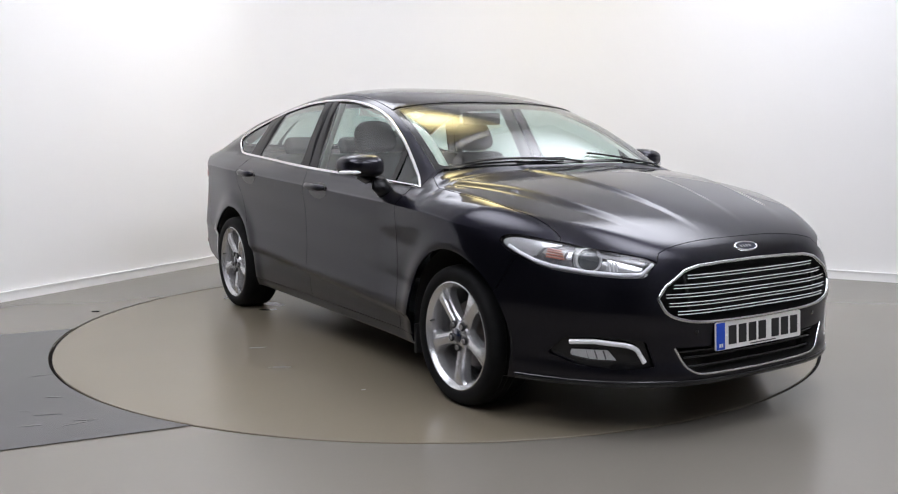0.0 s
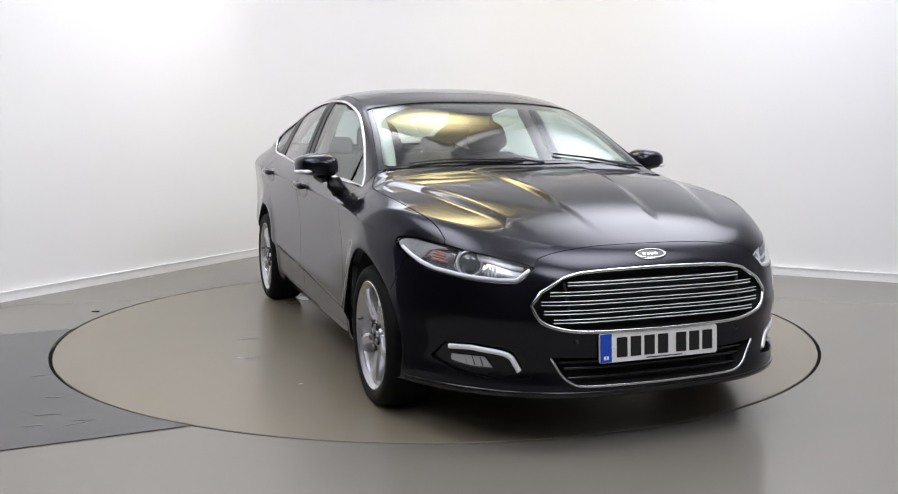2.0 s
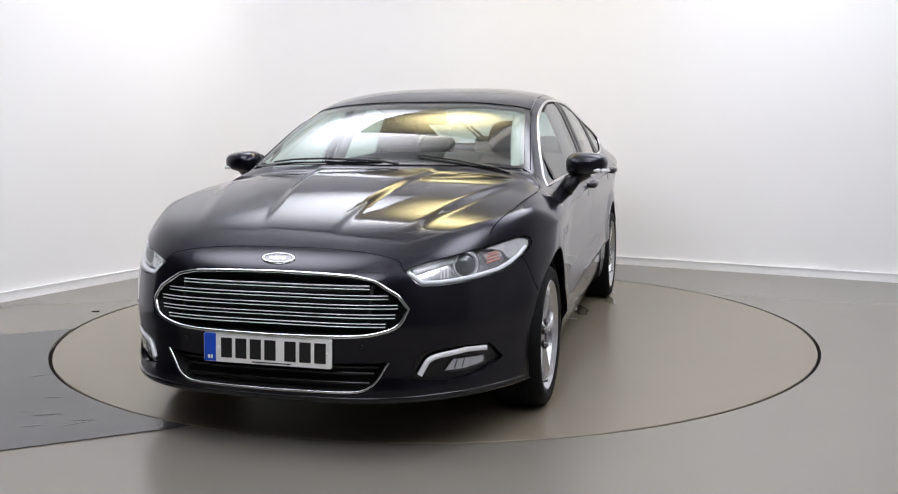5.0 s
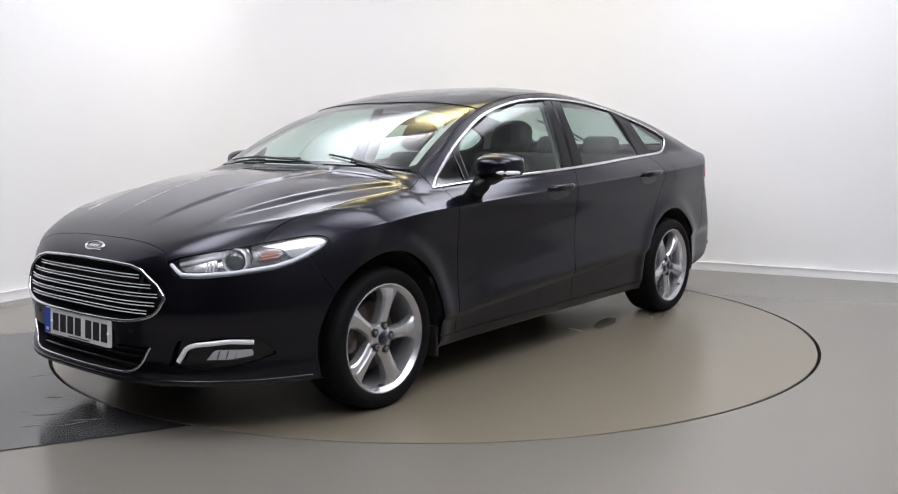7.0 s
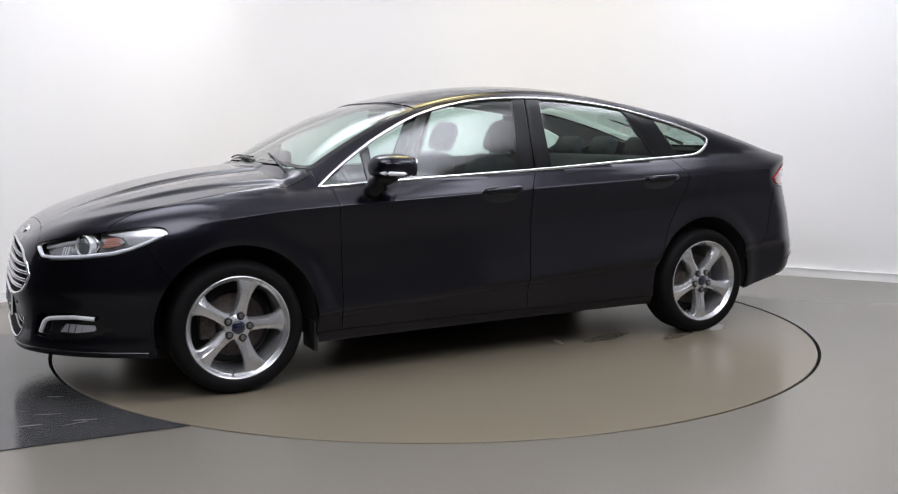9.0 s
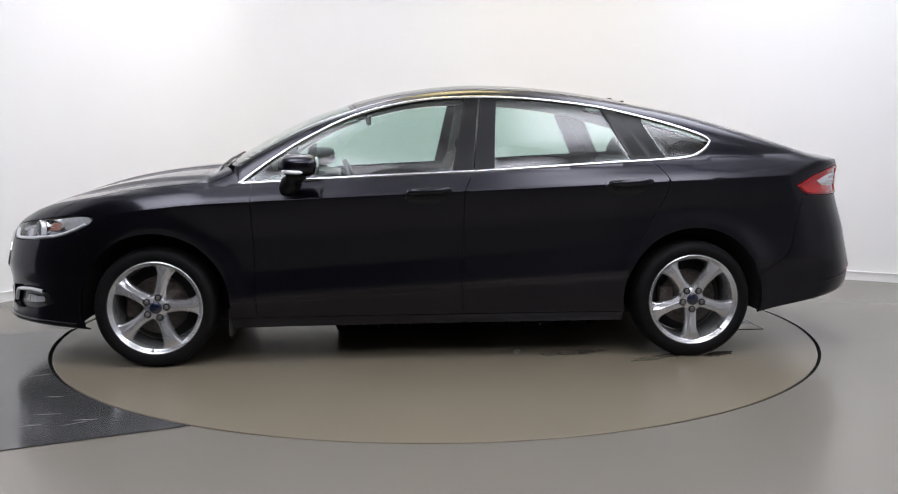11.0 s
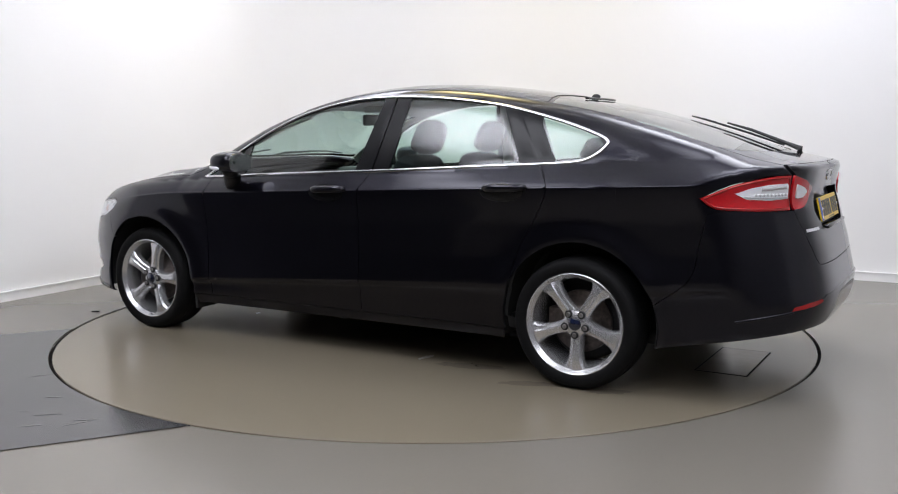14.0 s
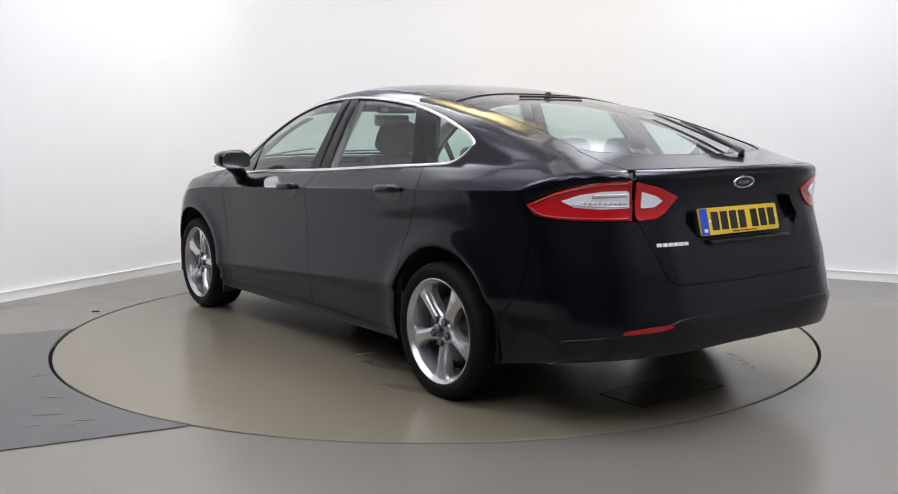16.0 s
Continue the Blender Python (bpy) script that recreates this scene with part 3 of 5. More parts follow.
bonnet_side = from_top([(2.05, 0.748), (1.967, 0.757), (1.75, 0.797), (1.45, 0.828), (1.25, 0.815), (1.12, 0.770)])
bonnet_rear = from_top([(1.12, 0.770), (1.17, 0.62), (1.205, 0.35), (1.22, 0.0)])
screen_base = from_top([(1.205, 0.0), (1.19, 0.35), (1.15, 0.62), (1.10, 0.742)])
screen_side = from_top([(1.10, 0.742), (0.9, 0.705), (0.7, 0.667), (0.47, 0.628)])
screen_head = from_top([(0.47, 0.628), (0.50, 0.4), (0.515, 0.0)])
roof_side = from_top([(0.47, 0.628), (0.2, 0.61), (-0.2, 0.60), (-0.6, 0.592), (-1.04, 0.58)])
roof_rear = from_top([(-1.04, 0.58), (-0.975, 0.3), (-0.955, 0.0)])
rear_side = from_top([(-1.04, 0.58), (-1.4, 0.59), (-1.7, 0.60), (-1.90, 0.615)])
rear_base = from_top([(-1.90, 0.615), (-1.99, 0.52), (-2.06, 0.30), (-2.085, 0.0)])
deck_side = from_top([(-1.90, 0.615), (-2.05, 0.612), (-2.192, 0.612)])
lip = from_top([(-2.192, 0.612), (-2.245, 0.45), (-2.275, 0.22), (-2.282, 0.0)])
DLO_TOP = [(1.085, 0.952), (0.90, 1.084), (0.709, 1.199), (0.456, 1.312), (0.143, 1.383), (-0.166, 1.402), (-0.474, 1.392), (-0.78, 1.357), (-0.933, 1.328), (-1.086, 1.291), (-1.238, 1.249), (-1.37, 1.204), (-1.425, 1.178)]
DLO_TIP = [(-1.425, 1.178), (-1.438, 1.160), (-1.41, 1.125), (-1.36, 1.092), (-1.30, 1.074), (-1.2, 1.065), (-1.13, 1.061)]
DLO_LOW = [(-1.13, 1.061), (-0.773, 1.043), (-0.171, 1.010), (0.439, 0.984), (0.87, 0.962), (1.085, 0.952)]
dlo_top, dlo_tip, dlo_low = from_side(DLO_TOP), from_side(DLO_TIP), from_side(DLO_LOW)


def low_at(x):
    for a, b in zip(DLO_LOW, DLO_LOW[1:]):
        if a[0] <= x <= b[0]:
            return a[1] + (b[1] - a[1]) * (x - a[0]) / (b[0] - a[0])
    return DLO_LOW[-1][1]


def low_run(x0, x1, n=24):
    return from_side([(x0 + (x1 - x0) * i / n, low_at(x0 + (x1 - x0) * i / n)) for i in range(n + 1)], curved=False)


SIDE = (0, 1, 0.32)


def crease_rows():
    """Rows of points along the shoulder and lower creases of the flank."""
    xs = np.arange(-2.2, 2.12, 0.016)
    rows = []
    for dz in (-0.034, -0.022, -0.012, -0.004, 0.004, 0.012, 0.022, 0.034):
        zc = 0.905 - 0.04 * xs - 0.05 * ease((xs - 1.2) / 0.9)
        rows.append(np.stack([xs, zc + dz], 1))
    for dz in (-0.045, -0.03, -0.016, -0.006, 0.006):
        rows.append(np.stack([xs, 0.42 - 0.062 * xs + dz], 1))
    p = np.vstack(rows)
    return drop(np.stack([p[:, 0], 0 * p[:, 0], p[:, 1]], 1), (0, 1, 0), reach=1.1)


CREASES = crease_rows()
door_front = from_side([(1.02, low_at(1.02)), (1.015, 0.86), (1.005, 0.6), (1.0, 0.25)])
door_mid = from_side([(-0.145, low_at(-0.145)), (-0.115, 0.95), (-0.092, 0.89), (-0.088, 0.6), (-0.083, 0.25)])
door_rear = from_side([(-1.105, 1.060), (-1.16, 1.0), (-1.185, 0.945), (-1.16, 0.87), (-1.09, 0.74), (-1.046, 0.66), (-0.985, 0.478)])
sill_top = lambda x0, x1: from_side([(x0, 0.25), (x1, 0.25)])

# bonnet, screens, roof
half = loop(bonnet_front, lamp_top, bonnet_side, bonnet_rear)
skin_object("bonnet", panel_data([loop(half, half[::-1] * (1, -1, 1))], (0.25, 0, 1), grid=0.014), M_PAINT, car, "black bonnet with raised creases")
half = loop(screen_base, screen_side, screen_head)
screen_way = (0.5, 0, 1)
screen_loop = loop(half, half[::-1] * (1, -1, 1))
screen_clear = inset_loop(screen_loop, screen_way, 0.03)
windscreen = skin_object("windscreen", panel_data([screen_clear], screen_way, off=-0.004, gap=0, flange=0), M_SCREEN, car, "clear windscreen")
skin_object("screen_border", panel_data([screen_loop, screen_clear], screen_way, off=-0.004, gap=0.003, flange=0.004), M_BLACK_GLOSS, windscreen, "black printed border")
half = loop(screen_head[::-1], roof_side, roof_rear)
skin_object("roof", panel_data([loop(half, half[::-1] * (1, -1, 1))], (0, 0, 1)), M_PAINT, car)
half = loop(roof_rear[::-1], rear_side, rear_base)
rear_way = (-0.4, 0, 1)
rear_loop = loop(half, half[::-1] * (1, -1, 1))
rear_clear = inset_loop(rear_loop, rear_way, 0.024)
rear_screen = skin_object("rear_window", panel_data([rear_clear], rear_way, off=-0.004, gap=0, flange=0), M_SCREEN, car, "tinted rear window")
skin_object("screen_border", panel_data([rear_loop, rear_clear], rear_way, off=-0.004, gap=0.003, flange=0.004), M_BLACK_GLOSS, rear_screen, "black printed border")

# side frame: pillars, roof rail and rear quarter in one pressing
tail_top = from_corner([(-0.716, 0.925), (-0.768, 0.950), (-0.86, 0.987), (-1.017, 1.018), (-1.137, 1.024)], -1)
tail_low = from_corner([(-0.716, 0.925), (-0.757, 0.887), (-0.815, 0.871), (-0.997, 0.864), (-1.140, 0.866)], -1)
frame_loop = loop(screen_side, roof_side, rear_side, deck_side, tail_top[::-1], tail_low[:8], from_side([(-1.93, 0.86), (-1.90, 0.72), (-1.86, 0.56), (-1.70, 0.43)]), arch(-1.335, 163, 24.5), door_rear[::-1], dlo_tip[::-1], dlo_top[::-1])
sides("side_frame", [frame_loop], SIDE, M_PAINT, car, grid=0.022, extra=CREASES)

# doors, wing, sill
door_f = loop(low_run(1.02, -0.145), door_mid, sill_top(-0.083, 1.0), door_front[::-1])
front_doors = sides("front_door", [door_f], SIDE, M_PAINT, car, grid=0.02, extra=CREASES)
rear_door_loop = loop(low_run(-0.145, -1.105), door_rear, from_side([(-1.335 + ARCH * math.cos(radians(a)), 0.32 + ARCH * math.sin(radians(a))) for a in np.linspace(24.5, -10.5, 14)], curved=False), sill_top(-0.96, -0.083), door_mid[::-1])
rear_doors = sides("rear_door", [rear_door_loop], SIDE, M_PAINT, car, grid=0.02, extra=CREASES)
wing = loop(from_side([(1.085, 0.952), (1.02, low_at(1.02))]), door_front, from_side([(1.0, 0.25), (1.14, 0.25)]), arch(1.516, 190.5, 38), from_side([(1.817, 0.555), (1.86, 0.62), (1.89, 0.69)]), lamp_end[::-1], bonnet_side, screen_base[-3:])
sides("front_wing", [wing], (0.15, 1, 0.45), M_PAINT, car, grid=0.018, extra=CREASES)
sill = loop(sill_top(1.13, -0.955), from_side([(-0.95, 0.20), (1.12, 0.195)], curved=False))
sides("sill", [sill], (0, 1, 0), M_PAINT, car)

# front bumper, with the grille and intake left open
GRILLE_LOW = [(0.0, 0.462), (0.30, 0.468), (0.42, 0.482), (0.495, 0.512), (0.525, 0.57)]
GRILLE_TOP = [(0.525, 0.57), (0.49, 0.618), (0.40, 0.672), (0.33, 0.686), (0.21, 0.691), (0.0, 0.694)]
grille_edge = loop(from_front(GRILLE_LOW), from_front(GRILLE_TOP, curved=False))
INTAKE = [(0.0, 0.252), (0.31, 0.258), (0.375, 0.272), (0.41, 0.30), (0.455, 0.372)]
intake_edge = loop(from_front(INTAKE), from_front([(0.455, 0.372), (0.0, 0.352)], curved=False))
FOG = [(-1.30, 0.300), (-1.262, 0.402), (-1.10, 0.414), (-0.945, 0.404), (-0.875, 0.335), (-1.0, 0.298), (-1.16, 0.286)]
fog_hole = loop(from_corner(FOG + FOG[:1], curved=False))
bump_bottom = from_corner([(-0.68, 0.205), (-0.95, 0.213), (-1.25, 0.217), (-1.5, 0.215), (-1.715, 0.212)])
front_half = loop(bonnet_front, lamp_low[::-1][:-1], lamp_end[::-1][:1], from_side([(1.89, 0.69), (1.86, 0.62), (1.817, 0.555)]), arch(1.516, 38, -16), bump_bottom, from_front([(0.0, 0.214), (0.0, 0.252)]), intake_edge, from_front([(0.0, 0.352), (0.0, 0.462)]), grille_edge, from_front([(0.0, 0.694), (0.0, 0.755)]))
skin_object("front_bumper", panel_data([front_half, fog_hole], (0.8, 0.6, 0.1), both=True, gap=0.0012, grid=0.024), M_PAINT, car, "black front bumper with grille and fog lamp openings")

# tailgate: deck and rear face
half = loop(rear_base[::-1], deck_side, lip)
skin_object("tailgate_deck", panel_data([loop(half, half[::-1] * (1, -1, 1))], (-0.2, 0, 1), gap=0.001), M_PAINT, car, "black tailgate deck with a lip spoiler")
GATE = [(0.602, 0.866), (0.562, 0.747), (0.528, 0.655), (0.508, 0.628), (0.475, 0.615), (0.15, 0.607), (0.0, 0.606)]
gate_edge = from_rear([(0.605, 1.026), (0.603, 0.95)] + GATE, curved=False)
half = loop(lip[::-1][:-1], gate_edge)
RECESS = [(0.34, 0.936), (0.0, 0.943), (-0.34, 0.936), (-0.385, 0.850), (-0.30, 0.768), (0.0, 0.758), (0.30, 0.768), (0.385, 0.850)]
recess = loop(from_rear(RECESS + RECESS[:1], curved=False))
skin_object("tailgate", panel_data([loop(half, half[::-1] * (1, -1, 1)), recess], (-1, 0, 0.1), grid=0.026, flange=0.035), M_PAINT, car, "black tailgate face")
rear_half = loop(from_rear(GATE[::-1], curved=False), tail_low[::-1][:-7], from_side([(-1.93, 0.86), (-1.90, 0.72), (-1.86, 0.56), (-1.70, 0.43)]), from_side([(-1.335 - ARCH * math.cos(radians(a)), 0.32 + ARCH * math.sin(radians(a))) for a in np.linspace(16, -14, 10)], curved=False), from_corner([(-0.62, 0.235), (-0.9, 0.30), (-1.2, 0.335), (-1.5, 0.35), (-1.72, 0.352)], -1), from_rear([(0.0, 0.352), (0.0, 0.606)]))
skin_object("rear_bumper", panel_data([rear_half], (-0.8, 0.6, 0.05), both=True, gap=0.0012, grid=0.026), M_PAINT, car, "black rear bumper")


# ---- side glass, pillars and bright trim ----
def top_z(x):
    for a, b in zip(DLO_TOP, DLO_TOP[1:]):
        if b[0] <= x <= a[0]:
            return a[1] + (b[1] - a[1]) * (x - a[0]) / (b[0] - a[0])
    return DLO_TOP[-1][1]


def both_skin(name, data, mat, parents, label=""):
    """One piece on each side of the car, under its own left and right parent."""
    return skin_object(name, data, mat, parents[0], label), skin_object(name, flipped(data), mat, parents[1], label)


def run(f, x0, x1, dz, n=20):
    return [(x0 + (x1 - x0) * i / n, f(x0 + (x1 - x0) * i / n) + dz) for i in range(n + 1)]


PAIR = (car, car)
front_pane = loop(from_side(run(top_z, 0.79, -0.115, -0.012), curved=False), from_side(run(low_at, -0.045, 0.79, 0.008), curved=False))
both_skin("side_window", panel_data([front_pane], SIDE, off=-0.007, gap=0, flange=0.003), M_GLASS, front_doors, "green tinted door glass")
corner_pane = loop(from_side(run(top_z, 1.06, 0.83, -0.012), curved=False), from_side(run(low_at, 0.815, 1.06, 0.006), curved=False))
both_skin("corner_window", panel_data([corner_pane], SIDE, off=-0.007, gap=0, flange=0.003), M_GLASS, front_doors, "small dark corner glass")
bar = loop(from_side(run(top_z, 0.835, 0.785, -0.008, 3), curved=False), from_side(run(low_at, 0.785, 0.825, 0.004, 3), curved=False))
both_skin("window_bar", panel_data([bar], SIDE, off=-0.003, gap=0), M_BLACK_GLOSS, front_doors)
post = loop(from_side(run(top_z, -0.11, -0.188, -0.004, 4), curved=False), from_side(run(low_at, -0.142, -0.03, 0.004, 4), curved=False))
both_skin("pillar_trim", panel_data([post], SIDE, off=-0.002), M_PILLAR, front_doors, "gloss black pillar trim")
post = loop(from_side(run(top_z, -0.194, -0.285, -0.004, 4), curved=False), from_side(run(low_at, -0.255, -0.148, 0.004, 4), curved=False))
both_skin("pillar_trim", panel_data([post], SIDE, off=-0.002), M_PILLAR, rear_doors, "gloss black pillar trim")
rear_pane = loop(from_side(run(top_z, -0.28, -0.855, -0.012), curved=False), from_side(run(low_at, -1.005, -0.25, 0.008), curved=False))
both_skin("side_window", panel_data([rear_pane], SIDE, off=-0.007, gap=0, flange=0.003), M_GLASS, rear_doors, "green tinted rear door glass")
post = loop(from_side(run(top_z, -0.850, -0.942, -0.004, 4), curved=False), from_side(run(low_at, -1.116, -1.000, 0.004, 4), curved=False))
both_skin("pillar_trim", panel_data([post], SIDE, off=-0.002), M_PILLAR, rear_doors, "gloss black pillar trim")
post = loop(from_side(run(top_z, -0.930, -1.075, -0.004, 4), curved=False), from_side([(-1.190, 1.074), (-1.100, 1.066)], curved=False))
both_skin("pillar_trim", panel_data([post], SIDE, off=-0.005), M_PILLAR, PAIR, "smooth black pillar trim")
quarter = loop(from_side(run(top_z, -1.045, -1.39, -0.012), curved=False), from_side([(-1.415, 1.16), (-1.39, 1.125), (-1.34, 1.096), (-1.29, 1.082), (-1.18, 1.074)]))
both_skin("quarter_window", panel_data([quarter], SIDE, off=-0.007, gap=0, flange=0.003), M_GLASS, PAIR, "dark tinted quarter glass")
ring = loop(dlo_top, dlo_tip, dlo_low)
both_skin("window_trim", ribbon_data(ring, 0.016, 0.006, closed=True), M_CHROME, PAIR, "bright chrome window surround")

# ---- front: grille, intake, fog lamps, plate, badge ----
grille_full = loop(grille_edge, (grille_edge[::-1] * (1, -1, 1)))
surround = skin_object("grille_surround", ribbon_data(grille_full, 0.012, 0.007, closed=True), M_CHROME, car, "chrome grille surround")
back = panel_data([grille_full], (1, 0, 0), off=-0.055, gap=-0.012, flange=0, grid=0.05)
grille = skin_object("grille", back, M_UNDER, car, "black radiator grille with five bright double bars")
for z, half_w in ((0.650, 0.385), (0.614, 0.455), (0.579, 0.490), (0.545, 0.482), (0.511, 0.450)):
    line = from_front([(half_w * (i / 20 - 1), z) for i in range(41)], curved=False)
    slat = skin_object("grille_bar", ribbon_data(line, 0.016, 0.010, off=-0.022), M_BLACK_GLOSS, grille)
    for dz in (-0.0065, 0.0065):
        edge = line + (0, 0, dz)
        skin_object("chrome_edge", ribbon_data(edge, 0.0034, 0.005, off=-0.011), M_SATIN, slat)
for y in (-0.385, 0.385):
    line = from_front([(y, 0.50), (y * 1.02, 0.66)])
    skin_object("grille_post", ribbon_data(line, 0.012, 0.008, off=-0.028), M_BLACK, grille)
intake_full = loop(intake_edge, (intake_edge[::-1] * (1, -1, 1)))
intake = skin_object("lower_intake", panel_data([intake_full], (1, 0, 0), off=-0.06, gap=-0.012, flange=0, grid=0.05), M_UNDER, car, "black lower intake with slats")


def well(ring, near, deep):
    """The side walls of an opening, from just under the skin inwards."""
    slope = slope_of(ring)
    n = len(ring)
    tris = [t for i in range(n) for t in ((i, (i + 1) % n, n + i), ((i + 1) % n, n + (i + 1) % n, n + i))]
    return np.vstack([ring - slope * near, ring - slope * deep]), np.array(tris), np.vstack([slope] * 2)


skin_object("intake_well", well(intake_full, 0.006, 0.075), M_UNDER, intake)
skin_object("grille_well", well(grille_full, 0.006, 0.070), M_UNDER, grille)
for z, w in ((0.292, 0.385), (0.322, 0.40), (0.348, 0.42)):
    line = from_front([(w * (i / 15 - 1), z) for i in range(31)], curved=False)
    skin_object("intake_slat", ribbon_data(line, 0.012, 0.012, off=-0.032), M_BLACK_GLOSS, intake)
chrome_u = loop(from_front([(0.455, 0.372), (0.41, 0.298), (0.375, 0.272), (0.31, 0.258), (0.0, 0.252)]))
chrome_u = np.vstack([chrome_u, chrome_u[::-1][1:] * (1, -1, 1)])
skin_object("intake_trim", ribbon_data(chrome_u, 0.009, 0.005), M_CHROME, car, "thin chrome intake edge")
lip_line = loop(from_corner([(-0.74, 0.222), (-0.95, 0.226), (-1.25, 0.232), (-1.5, 0.226), (-1.715, 0.222)]))
lip_line = np.vstack([lip_line, lip_line[::-1][1:] * (1, -1, 1)])
skin_object("bumper_lip", ribbon_data(lip_line, 0.026, 0.006), M_BLACK_GLOSS, car, "gloss black lower bumper lip")

fog_back = panel_data([fog_hole], (K, K, 0), off=-0.035, gap=-0.012, flange=0)
fogs = both_skin("fog_lamp_pocket", fog_back, M_BLACK_GLOSS, PAIR, "black fog lamp pocket")
ell = loop(from_corner([(-1.262, 0.316), (-1.228, 0.372), (-1.19, 0.384), (-1.06, 0.394), (-0.965, 0.386)], curved=False))
both_skin("fog_trim", ribbon_data(ell, 0.019, 0.012, off=-0.010), M_SATIN, fogs, "bright L-shaped fog lamp trim")
lampo = loop(from_corner([(-1.155, 0.318), (-1.12, 0.362), (-0.972, 0.358), (-0.965, 0.330), (-1.06, 0.317), (-1.155, 0.318)], curved=False))
both_skin("fog_reflector", panel_data([lampo], (K, K, 0), off=-0.03, gap=0.002, flange=0.0, grid=0.012), M_LAMP_GREY, fogs)
both_skin("fog_lens", panel_data([lampo], (K, K, 0), off=-0.012, gap=0, flange=0.02), M_LENS, fogs)
for u in (-1.11, -1.075, -1.04, -1.005):
    ln = from_corner([(u, 0.322), (u + 0.012, 0.356)])
    both_skin("fog_rib", ribbon_data(ln, 0.007, 0.008, off=-0.026), M_LAMP_DARK, fogs)


def plate(name, where, back_mat, label, gb=True):
    """A number plate 0.52 x 0.111 m with the writing as plain bars. where: its middle, u to the reader's right, v up."""
    ob = new(name)
    bm = bmesh.new()
    prism(bm, rounded(0.526, 0.112, 0.008), 0.008, where, 0.0015, 1)
    body = part("plate_body", bm, back_mat, car, label, smooth=False)
    bpy.data.objects.remove(ob)
    body.name = name
    bm = bmesh.new()
    prism(bm, [(-0.261, -0.054), (-0.212, -0.054), (-0.212, 0.054), (-0.261, 0.054)], 0.002, where @ pose(0, 0, 0.0012))
    part("blue_band", bm, M_PLATE_B, body, "blue band", smooth=False)
    bm = bmesh.new()
    for i in range(2):
        prism(bm, [(-0.246 + i * 0.012, -0.044), (-0.237 + i * 0.012, -0.044), (-0.237 + i * 0.012, -0.030), (-0.246 + i * 0.012, -0.030)], 0.002, where @ pose(0, 0, 0.0024))
    part("band_mark", bm, M_PLATE_W, body, smooth=False)
    u = -0.190
    for i in range(7):
        bm = bmesh.new()
        prism(bm, [(u, -0.038), (u + 0.046, -0.038), (u + 0.046, 0.038), (u, 0.038)], 0.002, where @ pose(0, 0, 0.0014))
        part("plate_bar", bm, M_INK, body, smooth=False)
        u += 0.0605 if i != 3 else 0.082
    bm = bmesh.new()
    prism(bm, [(-0.06, -0.0505), (0.10, -0.0505), (0.10, -0.0465), (-0.06, -0.0465)], 0.002, where @ pose(0, 0, 0.0014))
    part("maker_line", bm, M_INK, body, smooth=False)
    for x in (-0.2, 0.245):
        bm = bmesh.new()
        bmesh.ops.create_uvsphere(bm, u_segments=10, v_segments=6, radius=0.006, matrix=where @ pose(x, 0.0, 0.0))
        part("screw_cap", bm, M_PLATE_W, body)
    return body


FRONT_PLATE = Matrix(((0, 0, 1, 2.447), (1, 0, 0, -0.012), (0, 1, 0, 0.402), (0, 0, 0, 1))) @ pose(0, 0, 0, -3, 0, 0)
plate("front_plate", FRONT_PLATE, M_PLATE_W, "white front number plate with dark bars and a blue band")
bm = bmesh.new()
prism(bm, rounded(0.50, 0.10, 0.008), 0.05, FRONT_PLATE @ pose(0, 0, -0.008))
part("plate_holder", bm, M_BLACK, car, smooth=False)
REAR_PLATE = Matrix(((0, 0, -1, -2.309), (-1, 0, 0, 0.045), (0, 1, 0, 0.850), (0, 0, 0, 1))) @ pose(0, 0, 0, -14, 0, 0)
plate("rear_plate", REAR_PLATE, M_PLATE_Y, "yellow rear number plate with dark bars and a blue band")
skin_object("plate_recess", panel_data([recess], (-1, 0, 0.1), off=-0.034, gap=-0.006, flange=0), M_PAINT, car, "black plate recess")
bm = bmesh.new()
prism(bm, rounded(0.49, 0.10, 0.008), 0.04, REAR_PLATE @ pose(0, 0, -0.008))
part("plate_holder", bm, M_BLACK, car, smooth=False)
bm = bmesh.new()
box(bm, -2.345, -2.300, -0.27, 0.27, 0.760, 0.776, 0.005)
part("tailgate_grip", bm, M_BLACK_GLOSS, car, "gloss black tailgate grip")


